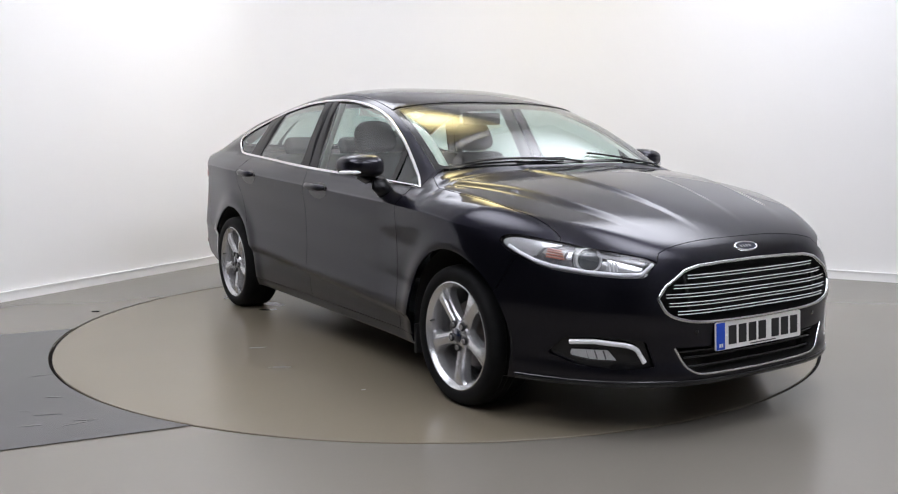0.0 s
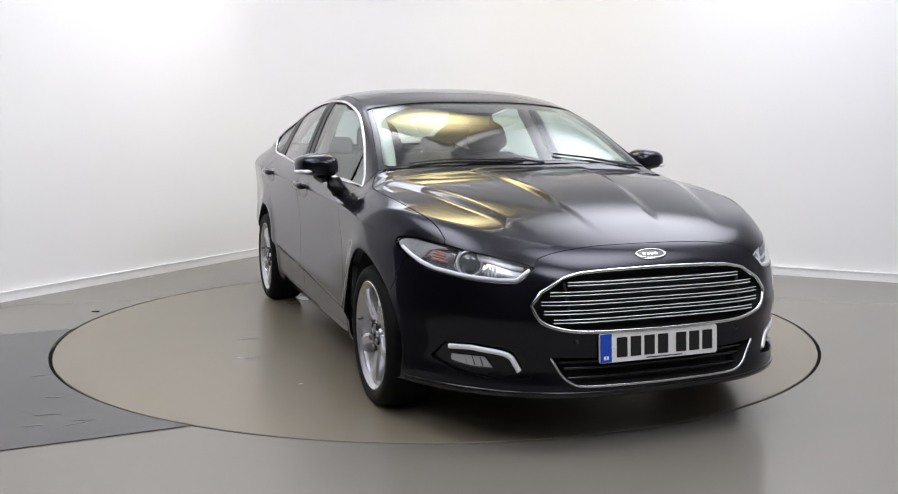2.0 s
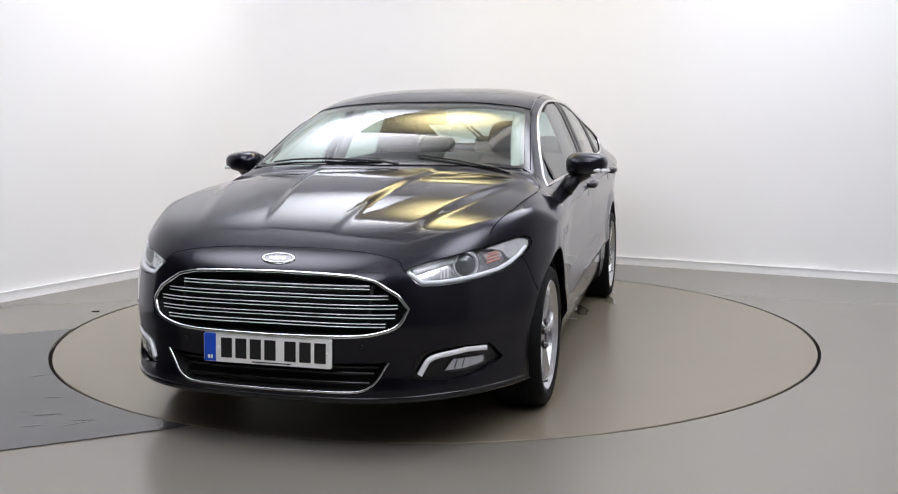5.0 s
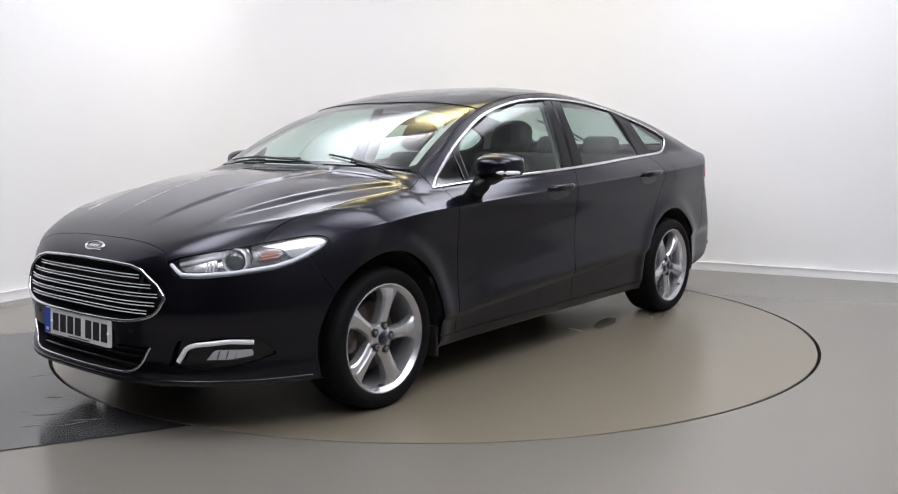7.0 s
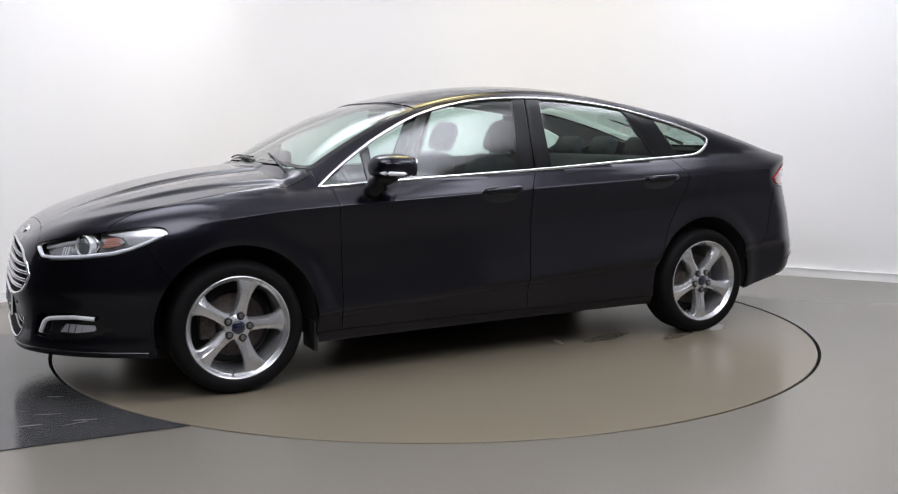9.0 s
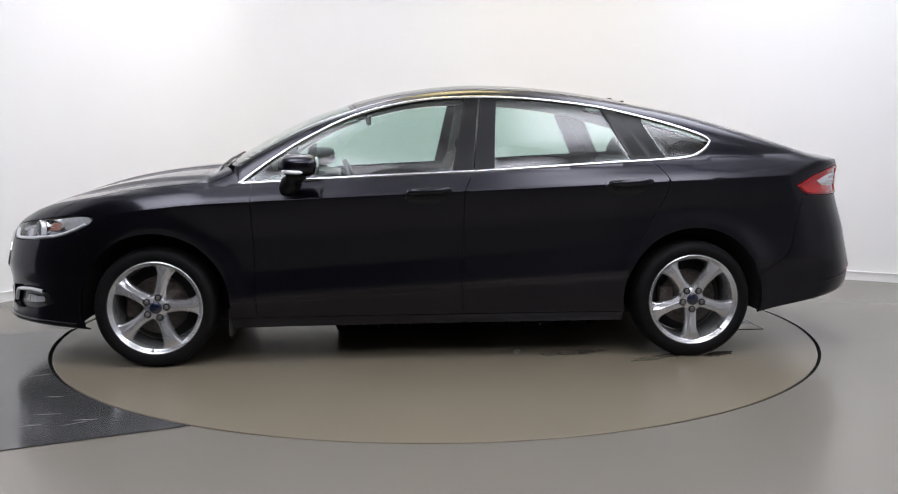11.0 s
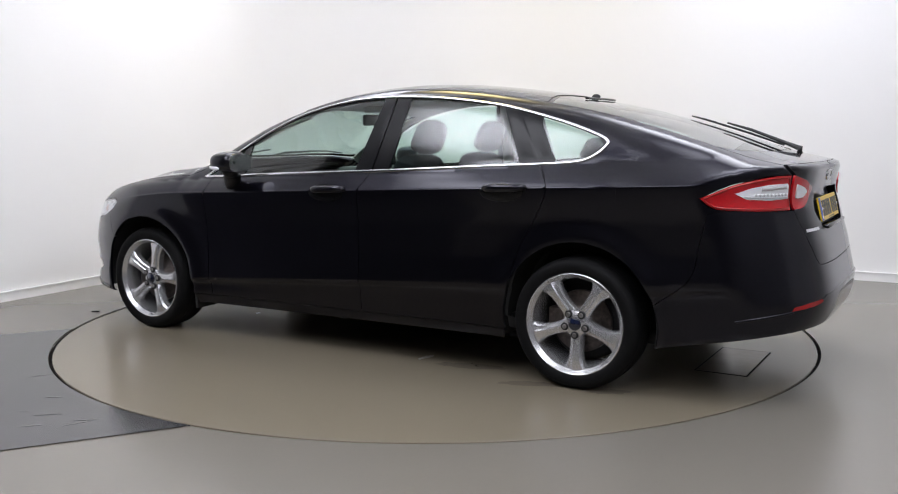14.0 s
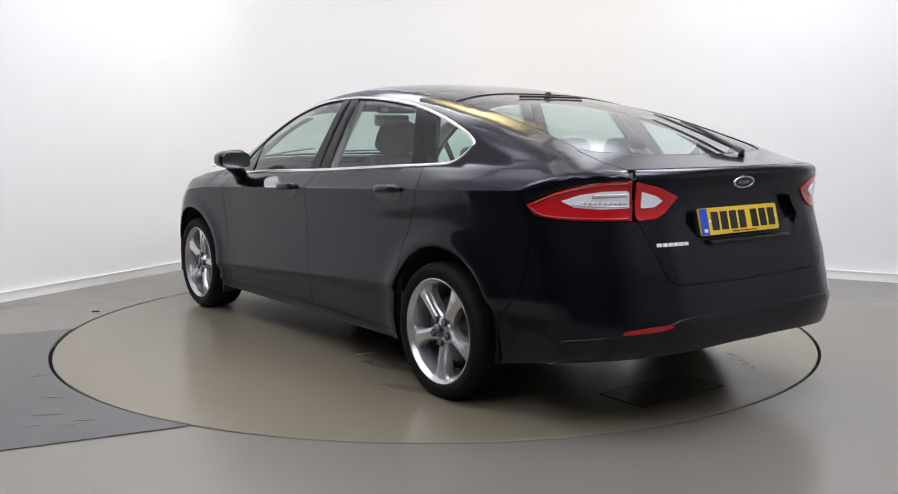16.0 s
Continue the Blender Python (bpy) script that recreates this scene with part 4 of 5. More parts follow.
def badge(m):
    bm = bmesh.new()
    ring = lambda a, b, z: [bm.verts.new(m @ Vector((a * math.cos(2 * math.pi * i / 36), b * math.sin(2 * math.pi * i / 36), z))) for i in range(36)]
    rs = [ring(0.070, 0.0275, -0.006), ring(0.070, 0.0275, 0.003), ring(0.067, 0.0255, 0.006), ring(0.062, 0.0215, 0.006), ring(0.060, 0.0200, 0.003)]
    for a, b in zip(rs, rs[1:]):
        for i in range(36):
            bm.faces.new((a[i], a[(i + 1) % 36], b[(i + 1) % 36], b[i]))
    rim_ob = part("badge", bm, M_CHROME, car, "oval chrome and dark blue badge")
    bm = bmesh.new()
    bm.faces.new([bm.verts.new(m @ Vector((0.061 * math.cos(2 * math.pi * i / 36), 0.0208 * math.sin(2 * math.pi * i / 36), 0.003))) for i in range(36)])
    part("enamel", bm, M_BADGE, rim_ob, smooth=False)
    bm = bmesh.new()
    for x, w in ((-0.030, 0.012), (-0.012, 0.010), (0.004, 0.010), (0.022, 0.014)):
        prism(bm, [(x - w / 2, -0.007), (x + w / 2, -0.006), (x + w / 2, 0.006), (x - w / 2, 0.007)], 0.002, m @ pose(0, 0, 0.0042))
    part("badge_mark", bm, M_CHROME, rim_ob, smooth=False)


def seat_on(y, z, way):
    """A pose on the skin: u to the reader's right, v up, out along the skin's normal."""
    P = drop(np.array([[0.0, y, z]]), way, reach=2.6)
    n = Vector(slope_of(P)[0])
    r = Vector((0, 0, 1)).cross(n).normalized()
    u = n.cross(r)
    p = Vector(P[0])
    return Matrix(((r.x, u.x, n.x, p.x), (r.y, u.y, n.y, p.y), (r.z, u.z, n.z, p.z), (0, 0, 0, 1)))


badge(seat_on(0.0, 0.738, (1, 0, 0)))
badge(seat_on(0.012, 1.003, (-1, 0, 0)))
bm = bmesh.new()
for i in range(6):
    w, h = 0.022, 0.014
    m = seat_on(0.535 - i * 0.0265, 0.772, (-1, 0, 0))
    prism(bm, [(-w / 2, -h / 2), (w / 2, -h / 2), (w / 2, h / 2), (-w / 2, h / 2)], 0.004, m @ pose(0, 0, 0.003))
part("model_script", bm, M_WHITE_LENS, car, "small chrome name bars", smooth=False)
for y in (-0.30, 0.30):
    bm = bmesh.new()
    bmesh.ops.create_uvsphere(bm, u_segments=12, v_segments=6, radius=0.011, matrix=seat_on(y * 1.2, 0.43, (1, 0, 0)) @ Matrix.Diagonal((1, 1, 0.4, 1)))
    part("parking_sensor", bm, M_BLACK_GLOSS, car)

# ---- headlamps ----
M_LAMP_BED = material("bright lamp bed", (0.60, 0.60, 0.61), 0.18, metal=0.7, grain=0.35, scale=70)
lamp_loop = loop(lamp_top, lamp_end, lamp_low)
CORNER = (K, K, 0.12)
lamps = both_skin("headlight", panel_data([lamp_loop], CORNER, off=-0.07, gap=-0.01, flange=0, grid=0.03), M_LAMP_BED, PAIR, "clear headlight with a projector lamp and bright trim")
for lens in both_skin("lamp_lens", panel_data([lamp_loop], CORNER, off=-0.001, gap=0.003, flange=0), M_LENS, lamps):
    lens.visible_shadow = False
wall_ring = lamp_loop
V = np.vstack([wall_ring - slope_of(wall_ring) * 0.004, wall_ring - slope_of(wall_ring) * 0.068])
n = len(wall_ring)
T = np.array([t for i in range(n) for t in ((i, (i + 1) % n, n + i), ((i + 1) % n, n + (i + 1) % n, n + i))])
both_skin("lamp_shell", (V, T, np.vstack([slope_of(wall_ring)] * 2)), M_BLACK_GLOSS, lamps)
low_strip = loop(from_corner([(-0.70, 0.755), (-0.745, 0.730), (-0.81, 0.703), (-0.88, 0.685), (-1.04, 0.668), (-1.17, 0.662), (-1.245, 0.664), (-1.285, 0.703)], curved=False))
both_skin("running_light", ribbon_data(low_strip, 0.015, 0.012, off=-0.014), M_WHITE_LENS, lamps, "pale strip along the lamp's lower edge")
up_strip = loop(from_corner([(-1.26, 0.715), (-1.13, 0.735), (-1.03, 0.749)], curved=False))
both_skin("lamp_brow", ribbon_data(up_strip, 0.016, 0.010, off=-0.04), M_SATIN, lamps)
tip = loop(from_corner([(-0.93, 0.765), (-0.82, 0.780), (-0.74, 0.788), (-0.69, 0.782), (-0.672, 0.768), (-0.70, 0.742), (-0.76, 0.722), (-0.82, 0.715), (-0.85, 0.750), (-0.93, 0.765)], curved=False))
both_skin("lamp_tip", panel_data([tip], CORNER, off=-0.025, gap=0.001, flange=0.02, grid=0.015), M_REFLECT, lamps, "bright wing end of the headlight")
amber = loop(from_corner([(-0.948, 0.744), (-0.865, 0.757), (-0.842, 0.730), (-0.925, 0.704), (-0.948, 0.744)], curved=False))
both_skin("side_reflector", panel_data([amber], CORNER, off=-0.04, gap=0.001, flange=0.02, grid=0.015), M_LAMP_GREY, lamps)
for i in range(4):
    z = 0.712 + i * 0.011
    ln = from_corner([(-0.935 + 0.004 * i, z + 0.002), (-0.857 - 0.002 * i, z + 0.010)])
    both_skin("amber_rib", ribbon_data(ln, 0.0075, 0.006, off=-0.022), M_AMBER, lamps, "amber rib")
inner = loop(from_corner([(-1.27, 0.706), (-1.20, 0.722), (-1.11, 0.733), (-1.10, 0.672), (-1.23, 0.668), (-1.27, 0.706)], curved=False))
both_skin("inner_reflector", panel_data([inner], CORNER, off=-0.052, gap=0.001, flange=0.015, grid=0.012), M_REFLECT, lamps)
for u in (-1.15, -1.135, -1.12):
    ln = from_corner([(u, 0.676), (u + 0.006, 0.716)])
    both_skin("reflector_rib", ribbon_data(ln, 0.007, 0.010, off=-0.044), M_SATIN, lamps)


def projector(side):
    P = from_corner([(-1.042, 0.711), (-1.040, 0.711)])[:1]
    n = Vector((0.83, 0.55, 0.05)).normalized()
    c = Vector(P[0]) - n * 0.042
    r = Vector((0, 0, 1)).cross(n).normalized()
    u = n.cross(r)
    m = Matrix(((r.x, n.x, u.x, c.x), (r.y, n.y, u.y, c.y), (r.z, n.z, u.z, c.z), (0, 0, 0, 1)))
    if side < 0:
        m = Matrix.Diagonal((1, -1, 1, 1)) @ m
    par = lamps[0 if side > 0 else 1]
    bm = bmesh.new()
    lathe(bm, [(0.055, -0.03), (0.053, 0.010), (0.050, 0.017), (0.046, 0.018), (0.043, 0.004), (0.043, -0.02)], 36, m)
    bmesh.ops.recalc_face_normals(bm, faces=bm.faces)
    part("projector_ring", bm, M_SATIN, par)
    bm = bmesh.new()
    lathe(bm, [(0.066, -0.045), (0.065, -0.010), (0.062, -0.006), (0.056, -0.012), (0.056, -0.04)], 36, m)
    bmesh.ops.recalc_face_normals(bm, faces=bm.faces)
    part("projector_bezel", bm, M_CHROME, par)
    bm = bmesh.new()
    lathe(bm, [(0.043, 0.002), (0.040, 0.012), (0.031, 0.021), (0.018, 0.027), (0.001, 0.029)], 32, m)
    bmesh.ops.recalc_face_normals(bm, faces=bm.faces)
    part("projector_lens", bm, M_PROJ, par, "grey glass projector lens")


M_PROJ = material("projector lens glass", (0.09, 0.10, 0.105), 0.04, coat=1.0, spec=1.0)
projector(1)
projector(-1)

# ---- tail lamps ----
tail_loop = loop(tail_top, from_corner([(-1.137, 1.024), (-1.140, 0.866)], -1), tail_low[::-1])
tails = both_skin("tail_light", panel_data([tail_loop], (-K, K, 0), off=-0.001, gap=0.003, flange=0.02, grid=0.015), M_RED, PAIR, "red tail light with a clear middle")
rim_in = inset_loop(tail_loop, (-K, K, 0), 0.011)
both_skin("lamp_rim", ribbon_data(rim_in, 0.007, 0.004, closed=True, off=0.001), M_DARK_RED, tails, "darker red rim")
clear = loop(from_corner([(-0.858, 0.945), (-0.93, 0.970), (-1.017, 0.984), (-1.125, 0.988), (-1.135, 0.917), (-1.018, 0.911), (-0.91, 0.918), (-0.858, 0.945)], -1, curved=False))
clears = both_skin("clear_lens", panel_data([clear], (-K, K, 0), off=0.002, gap=0.002, flange=0.006, grid=0.015), M_WHITE_LENS, tails, "clear lamp middle")
for i in range(9):
    u = -0.95 - i * 0.019
    ln = from_corner([(u, 0.934), (u - 0.008, 0.940)], -1, step=0.004)
    both_skin("lamp_led", ribbon_data(ln, 0.012, 0.003, off=0.0025), M_LAMP_GREY, tails)
ln = loop(from_corner([(-0.90, 0.931), (-1.0, 0.924), (-1.12, 0.925)], -1))
both_skin("lamp_line", ribbon_data(ln, 0.004, 0.003, off=0.0025), M_LAMP_GREY, tails)
ln = loop(from_corner([(-0.98, 0.962), (-1.11, 0.970)], -1))
both_skin("lamp_line", ribbon_data(ln, 0.014, 0.003, off=0.0025), M_LAMP_GREY, tails)
inner = loop(from_rear([(0.611, 1.020), (0.515, 0.998), (0.415, 0.957), (0.485, 0.893), (0.53, 0.874), (0.609, 0.868), (0.611, 1.020)], curved=False))
inners = both_skin("tail_light_inner", panel_data([inner], (-1, 0.3, 0), off=0.007, gap=0.001, flange=0.012, grid=0.015), M_RED, PAIR, "inner red tail light on the tailgate")
clear = loop(from_rear([(0.590, 0.982), (0.53, 0.965), (0.497, 0.946), (0.53, 0.921), (0.590, 0.915), (0.590, 0.982)], curved=False))
both_skin("clear_lens", panel_data([clear], (-1, 0.3, 0), off=0.014, gap=0.001, flange=0.006, grid=0.015), M_WHITE_LENS, inners, "clear lamp middle")
refl = loop(from_corner([(-1.105, 0.431), (-1.113, 0.447), (-1.21, 0.462), (-1.30, 0.470), (-1.312, 0.457), (-1.245, 0.444), (-1.105, 0.431)], -1, curved=False))
both_skin("rear_reflector", panel_data([refl], (-K, K, 0), off=0.002, gap=0.0, flange=0.008, grid=0.015), M_DARK_RED, PAIR, "dark red bumper reflector")
crease = loop(from_corner([(-0.86, 0.385), (-0.93, 0.40), (-1.10, 0.425)], -1), from_corner([(-1.31, 0.470), (-1.36, 0.482), (-1.6, 0.487), (-1.70, 0.487)], -1))
both_skin("bumper_crease", ribbon_data(crease, 0.010, 0.006), M_PAINT, PAIR)

# ---- wipers, aerial, high brake light ----
def rod(bm, pts, r, seg=8):
    """A round bar through 3D points."""
    rings = []
    pts = [Vector(p) for p in pts]
    for i, p in enumerate(pts):
        t = (pts[min(i + 1, len(pts) - 1)] - pts[max(i - 1, 0)]).normalized()
        a = t.orthogonal().normalized()
        b = t.cross(a)
        rr = r[i] if isinstance(r, (list, tuple)) else r
        rings.append([bm.verts.new(p + (a * math.cos(2 * math.pi * k / seg) + b * math.sin(2 * math.pi * k / seg)) * rr) for k in range(seg)])
    for k in range(len(rings) - 1):
        for i in range(seg):
            bm.faces.new((rings[k][i], rings[k][(i + 1) % seg], rings[k + 1][(i + 1) % seg], rings[k + 1][i]))
    bm.faces.new(rings[0][::-1])
    bm.faces.new(rings[-1])


def on_top(x, y, up):
    p = drop(np.array([[x, y, 0.0]]), (0, 0, 1), reach=1.7)[0]
    n = slope_of(p[None])[0]
    return tuple(p + n * up)


for y0, y1, y2 in ((-0.60, 0.0, 0.10), (0.18, 0.60, 0.66)):
    bm = bmesh.new()
    rod(bm, [on_top(1.135 + 0.035 * min(1, 1.4 * i / 10), y0 + (y1 - y0) * i / 10, 0.006) for i in range(11)], 0.005, 6)
    rod(bm, [on_top(1.20, y2, 0.0), on_top(1.19, y1, 0.010), on_top(1.165, (y0 + y1) / 2, 0.010)], 0.006, 6)
    part("front_wiper", bm, M_BLACK, car, "black windscreen wiper")
bm = bmesh.new()
base, tipw = on_top(-2.12, -0.21, 0.02), on_top(-1.62, -0.29, 0.03)
rod(bm, [on_top(-2.12, -0.21, 0.0), base, on_top(-2.05, -0.22, 0.028), on_top(-1.85, -0.25, 0.034), on_top(-1.72, -0.27, 0.030)], [0.017, 0.015, 0.010, 0.008, 0.005])
wiper = part("rear_wiper", bm, M_BLACK, car, "black raised rear wiper arm")
bm = bmesh.new()
rod(bm, [on_top(-2.03, -0.25, 0.014), on_top(-1.85, -0.27, 0.014), on_top(-1.6, -0.30, 0.013), on_top(-1.52, -0.31, 0.011)], [0.005, 0.006, 0.006, 0.004])
part("wiper_blade", bm, M_BLACK, wiper)
bm = bmesh.new()
ln = [on_top(-1.10, -0.22 + 0.44 * i / 12, 0.004) for i in range(13)]
rod(bm, ln, 0.006)
part("high_brake_light", bm, M_BLACK_GLOSS, car, "dark high-level brake light")
bm = bmesh.new()
bmesh.ops.create_uvsphere(bm, u_segments=12, v_segments=8, radius=0.016, matrix=Matrix.Translation(on_top(-1.07, 0.0, 0.01)) @ Matrix.Diagonal((1.6, 0.8, 1, 1)))
part("aerial_base", bm, M_BLACK, car)

# ---- mirrors and handles ----
def mirror(side):
    m = Matrix.Diagonal((1, side, 1, 1))
    bm = bmesh.new()
    bmesh.ops.create_uvsphere(bm, u_segments=28, v_segments=18, radius=1.0)
    for v in bm.verts:
        x, y, z = v.co
        s = lambda a: math.copysign(abs(a) ** 0.72, a)
        px, py, pz = s(x), s(y), s(z)
        px = px * 0.130 if px > 0 else px * 0.062
        pz *= 0.064 * (1 - 0.16 * py)
        if pz < 0:
            pz *= 0.85
        v.co = m @ Vector((0.733 + px - 0.02 * py, 0.974 + py * 0.106, 1.045 + pz + 0.004 * py))
    if side < 0:
        bmesh.ops.reverse_faces(bm, faces=bm.faces)
    body = part("door_mirror", bm, M_PAINT, car, "black door mirror")
    bm = bmesh.new()
    prism(bm, rounded(0.175, 0.092, 0.034), 0.004, m @ Matrix(((0, 0, -1, 0.6650), (1, 0, 0, 0.974), (0, 1, 0, 1.046), (0, 0, 0, 1))))
    part("mirror_glass", bm, M_CHROME, body, "mirror glass", smooth=False)
    bm = bmesh.new()
    rod(bm, [m @ Vector(p) for p in ((0.765, 0.985, 1.010), (0.780, 0.935, 0.992), (0.800, 0.900, 0.962), (0.812, 0.878, 0.925), (0.815, 0.868, 0.885))], [0.030, 0.040, 0.043, 0.040, 0.032], 14)
    for v in bm.verts:
        v.co.x = 0.79 + (v.co.x - 0.79) * 1.35
    part("mirror_arm", bm, M_PILLAR, body)
    bm = bmesh.new()
    pts = []
    for i in range(9):
        a = radians(25 + 85 * i / 8)
        pts.append(m @ Vector((0.728 + 0.120 * math.cos(a * 0.8), 0.974 + 0.108 * math.sin(a * 0.9), 1.020 - 0.004 * i / 8)))
    rod(bm, pts, [0.004] + [0.010] * 7 + [0.005], 8)
    part("mirror_indicator", bm, M_WHITE_LENS, body, "pale indicator strip")


mirror(1)
mirror(-1)


def handle(x, z, doors):
    cup = loop(from_side([(x + 0.115 * math.cos(a) + 0.02, z - 0.012 + 0.040 * math.sin(a) - (0.010 if math.sin(a) < 0 else 0)) for a in np.linspace(0, 2 * math.pi, 25)], step=0.012))
    both_skin("handle_cup", panel_data([cup], SIDE, off=0.0015, gap=0, flange=0.006), M_BLACK_GLOSS, doors)
    y0 = float(from_side([(x, z), (x - 0.01, z)])[0][1])
    for side, door in ((1, doors[0]), (-1, doors[1])):
        bm = bmesh.new()
        pts = []
        for i in range(13):
            s = i / 12 * 2 - 1
            pts.append(Vector((x + 0.112 * s, side * (y0 + 0.036 - 0.034 * abs(s) ** 4), z + 0.006 - 0.004 * s)))
        rod(bm, pts, [0.012, 0.017] + [0.020] * 9 + [0.017, 0.012], 10)
        for v in bm.verts:
            v.co.y = side * y0 + (v.co.y - side * y0) * 0.9
        part("door_handle", bm, M_PAINT, door, "black pull handle")


handle(0.095, 0.905, front_doors)
handle(-0.97, 0.942, rear_doors)
flap = loop(from_side([(-1.335, 0.995), (-1.51, 1.0), (-1.53, 0.98), (-1.525, 0.905), (-1.50, 0.885), (-1.345, 0.88), (-1.33, 0.90), (-1.335, 0.995)], curved=False))
fl = skin_object("fuel_flap", panel_data([flap], SIDE, off=0.0009, gap=0, flange=0.002, grid=0.012), M_PAINT, car, "black fuel filler flap")

# ---- wheels ----
def build_wheel(turn):
    """A five-spoke alloy wheel about the y axis, outer face towards +y. turn: the first spoke's angle."""
    bm = bmesh.new()
    lathe(bm, [(0.2445, 0.000), (0.2445, 0.004), (0.240, 0.006), (0.235, 0.002), (0.229, -0.008), (0.221, -0.016), (0.214, -0.045), (0.208, -0.10), (0.205, -0.19), (0.225, -0.205)], 72)
    # spokes
    radii = [0.040, 0.060, 0.085, 0.11, 0.14, 0.17, 0.195, 0.212, 0.222]
    half = [0.032, 0.034, 0.030, 0.0285, 0.030, 0.034, 0.042, 0.056, 0.070]
    rise = [-0.022, -0.020, -0.017, -0.013, -0.009, -0.006, -0.006, -0.009, -0.012]
    prof = [(-1.0, -0.055), (-1.0, -0.017), (-0.78, -0.004), (-0.30, 0.0), (0.18, 0.0005), (0.34, -0.006), (0.80, -0.011), (1.0, -0.019), (1.0, -0.055)]
    lathe(bm, [(0.030, -0.012), (0.044, -0.014), (0.060, -0.022), (0.068, -0.036), (0.070, -0.07)], 40)
    bmesh.ops.recalc_face_normals(bm, faces=bm.faces)
    wheel = part("wheel", bm, M_ALLOY, car, "silver five-spoke alloy wheel")
    wheel.data.set_sharp_from_angle(angle=radians(28))
    for k in range(5):
        a = radians(turn + 72 * k)
        c, s = math.cos(a), math.sin(a)
        bm = bmesh.new()
        rows = []
        for r, h, y in zip(radii, half, rise):
            rows.append([bm.verts.new((r * c - p * h * s, y + q, r * s + p * h * c)) for p, q in prof])
        for p, q in zip(rows, rows[1:]):
            for i in range(len(prof) - 1):
                bm.faces.new((p[i], p[i + 1], q[i + 1], q[i]))
        bmesh.ops.recalc_face_normals(bm, faces=bm.faces)
        sp = part("spoke", bm, M_ALLOY, wheel)
        if sp.data.polygons[len(sp.data.polygons) // 2].normal.y < 0:
            sp.data.flip_normals()
        sp.data.set_sharp_from_angle(angle=radians(28))
    bm = bmesh.new()
    lathe(bm, [(0.2425, -0.012), (0.2445, 0.001), (0.250, 0.007), (0.262, 0.011), (0.278, 0.013), (0.292, 0.010), (0.303, 0.001), (0.3105, -0.012), (0.3145, -0.026), (0.316, -0.05), (0.316, -0.10), (0.316, -0.16), (0.3145, -0.185), (0.308, -0.205), (0.29, -0.222), (0.26, -0.225), (0.238, -0.21)], 96)
    bmesh.ops.recalc_face_normals(bm, faces=bm.faces)
    part("tyre", bm, M_RUBBER, wheel, "black low-profile tyre")
    for r in (0.056, 0.085, 0.120):
        bm = bmesh.new()
        lathe(bm, [(0.3162, -r + 0.004), (0.3174, -r + 0.003), (0.3174, -r - 0.003), (0.3162, -r - 0.004)], 96)
        bmesh.ops.recalc_face_normals(bm, faces=bm.faces)
        part("tread_rib", bm, M_RUBBER, wheel)
    bm = bmesh.new()
    lathe(bm, [(0.0315, -0.03), (0.0315, -0.010), (0.028, -0.006), (0.001, -0.005)], 32)
    part("hub_cap", bm, M_BADGE, wheel, "dark blue hub cap")
    for k in range(5):
        a = radians(turn + 72 * k)
        at_nut = Matrix.Translation((0.0545 * math.cos(a), 0, 0.0545 * math.sin(a)))
        bm = bmesh.new()
        lathe(bm, [(0.0185, -0.05), (0.0185, -0.0125), (0.0175, -0.0115), (0.001, -0.0115)], 16, at_nut)
        part("nut_pocket", bm, M_UNDER, wheel)
        bm = bmesh.new()
        lathe(bm, [(0.0115, -0.045), (0.0115, -0.008), (0.0095, -0.004), (0.006, -0.005), (0.001, -0.007)], 12, at_nut)
        part("wheel_nut", bm, M_NUT, wheel, "dull steel wheel nut")
    bm = bmesh.new()
    lathe(bm, [(0.001, -0.080), (0.075, -0.080), (0.078, -0.095), (0.150, -0.095), (0.151, -0.118), (0.07, -0.12)], 48)
    bmesh.ops.recalc_face_normals(bm, faces=bm.faces)
    part("brake_disc", bm, M_BRAKE, wheel, "worn iron brake disc")
    bm = bmesh.new()
    lathe(bm, [(0.04, -0.125), (0.17, -0.125), (0.204, -0.19)], 40)
    part("backing_plate", bm, M_UNDER, wheel)
    bm = bmesh.new()
    box(bm, 0.085, 0.165, -0.13, -0.075, -0.06, 0.06, 0.012)
    part("brake_caliper", bm, M_BRAKE, wheel)
    bm = bmesh.new()
    a = radians(turn + 100)
    rod(bm, [(0.212 * math.cos(a), -0.02, 0.212 * math.sin(a)), (0.205 * math.cos(a), 0.004, 0.205 * math.sin(a))], 0.005)
    part("valve", bm, M_BLACK, wheel)
    return wheel


WHEEL_Y = 0.907
for (cx, cz), turns in zip(HUBS, ((3, -90), (54, -90))):
    w = build_wheel(180 - turns[0])
    w.matrix_basis = pose(cx, WHEEL_Y, cz) @ Matrix.Diagonal((1, 1, 1, 1))
    w = build_wheel(turns[1])
    w.matrix_basis = pose(cx, -WHEEL_Y, cz, 0, 0, 180)

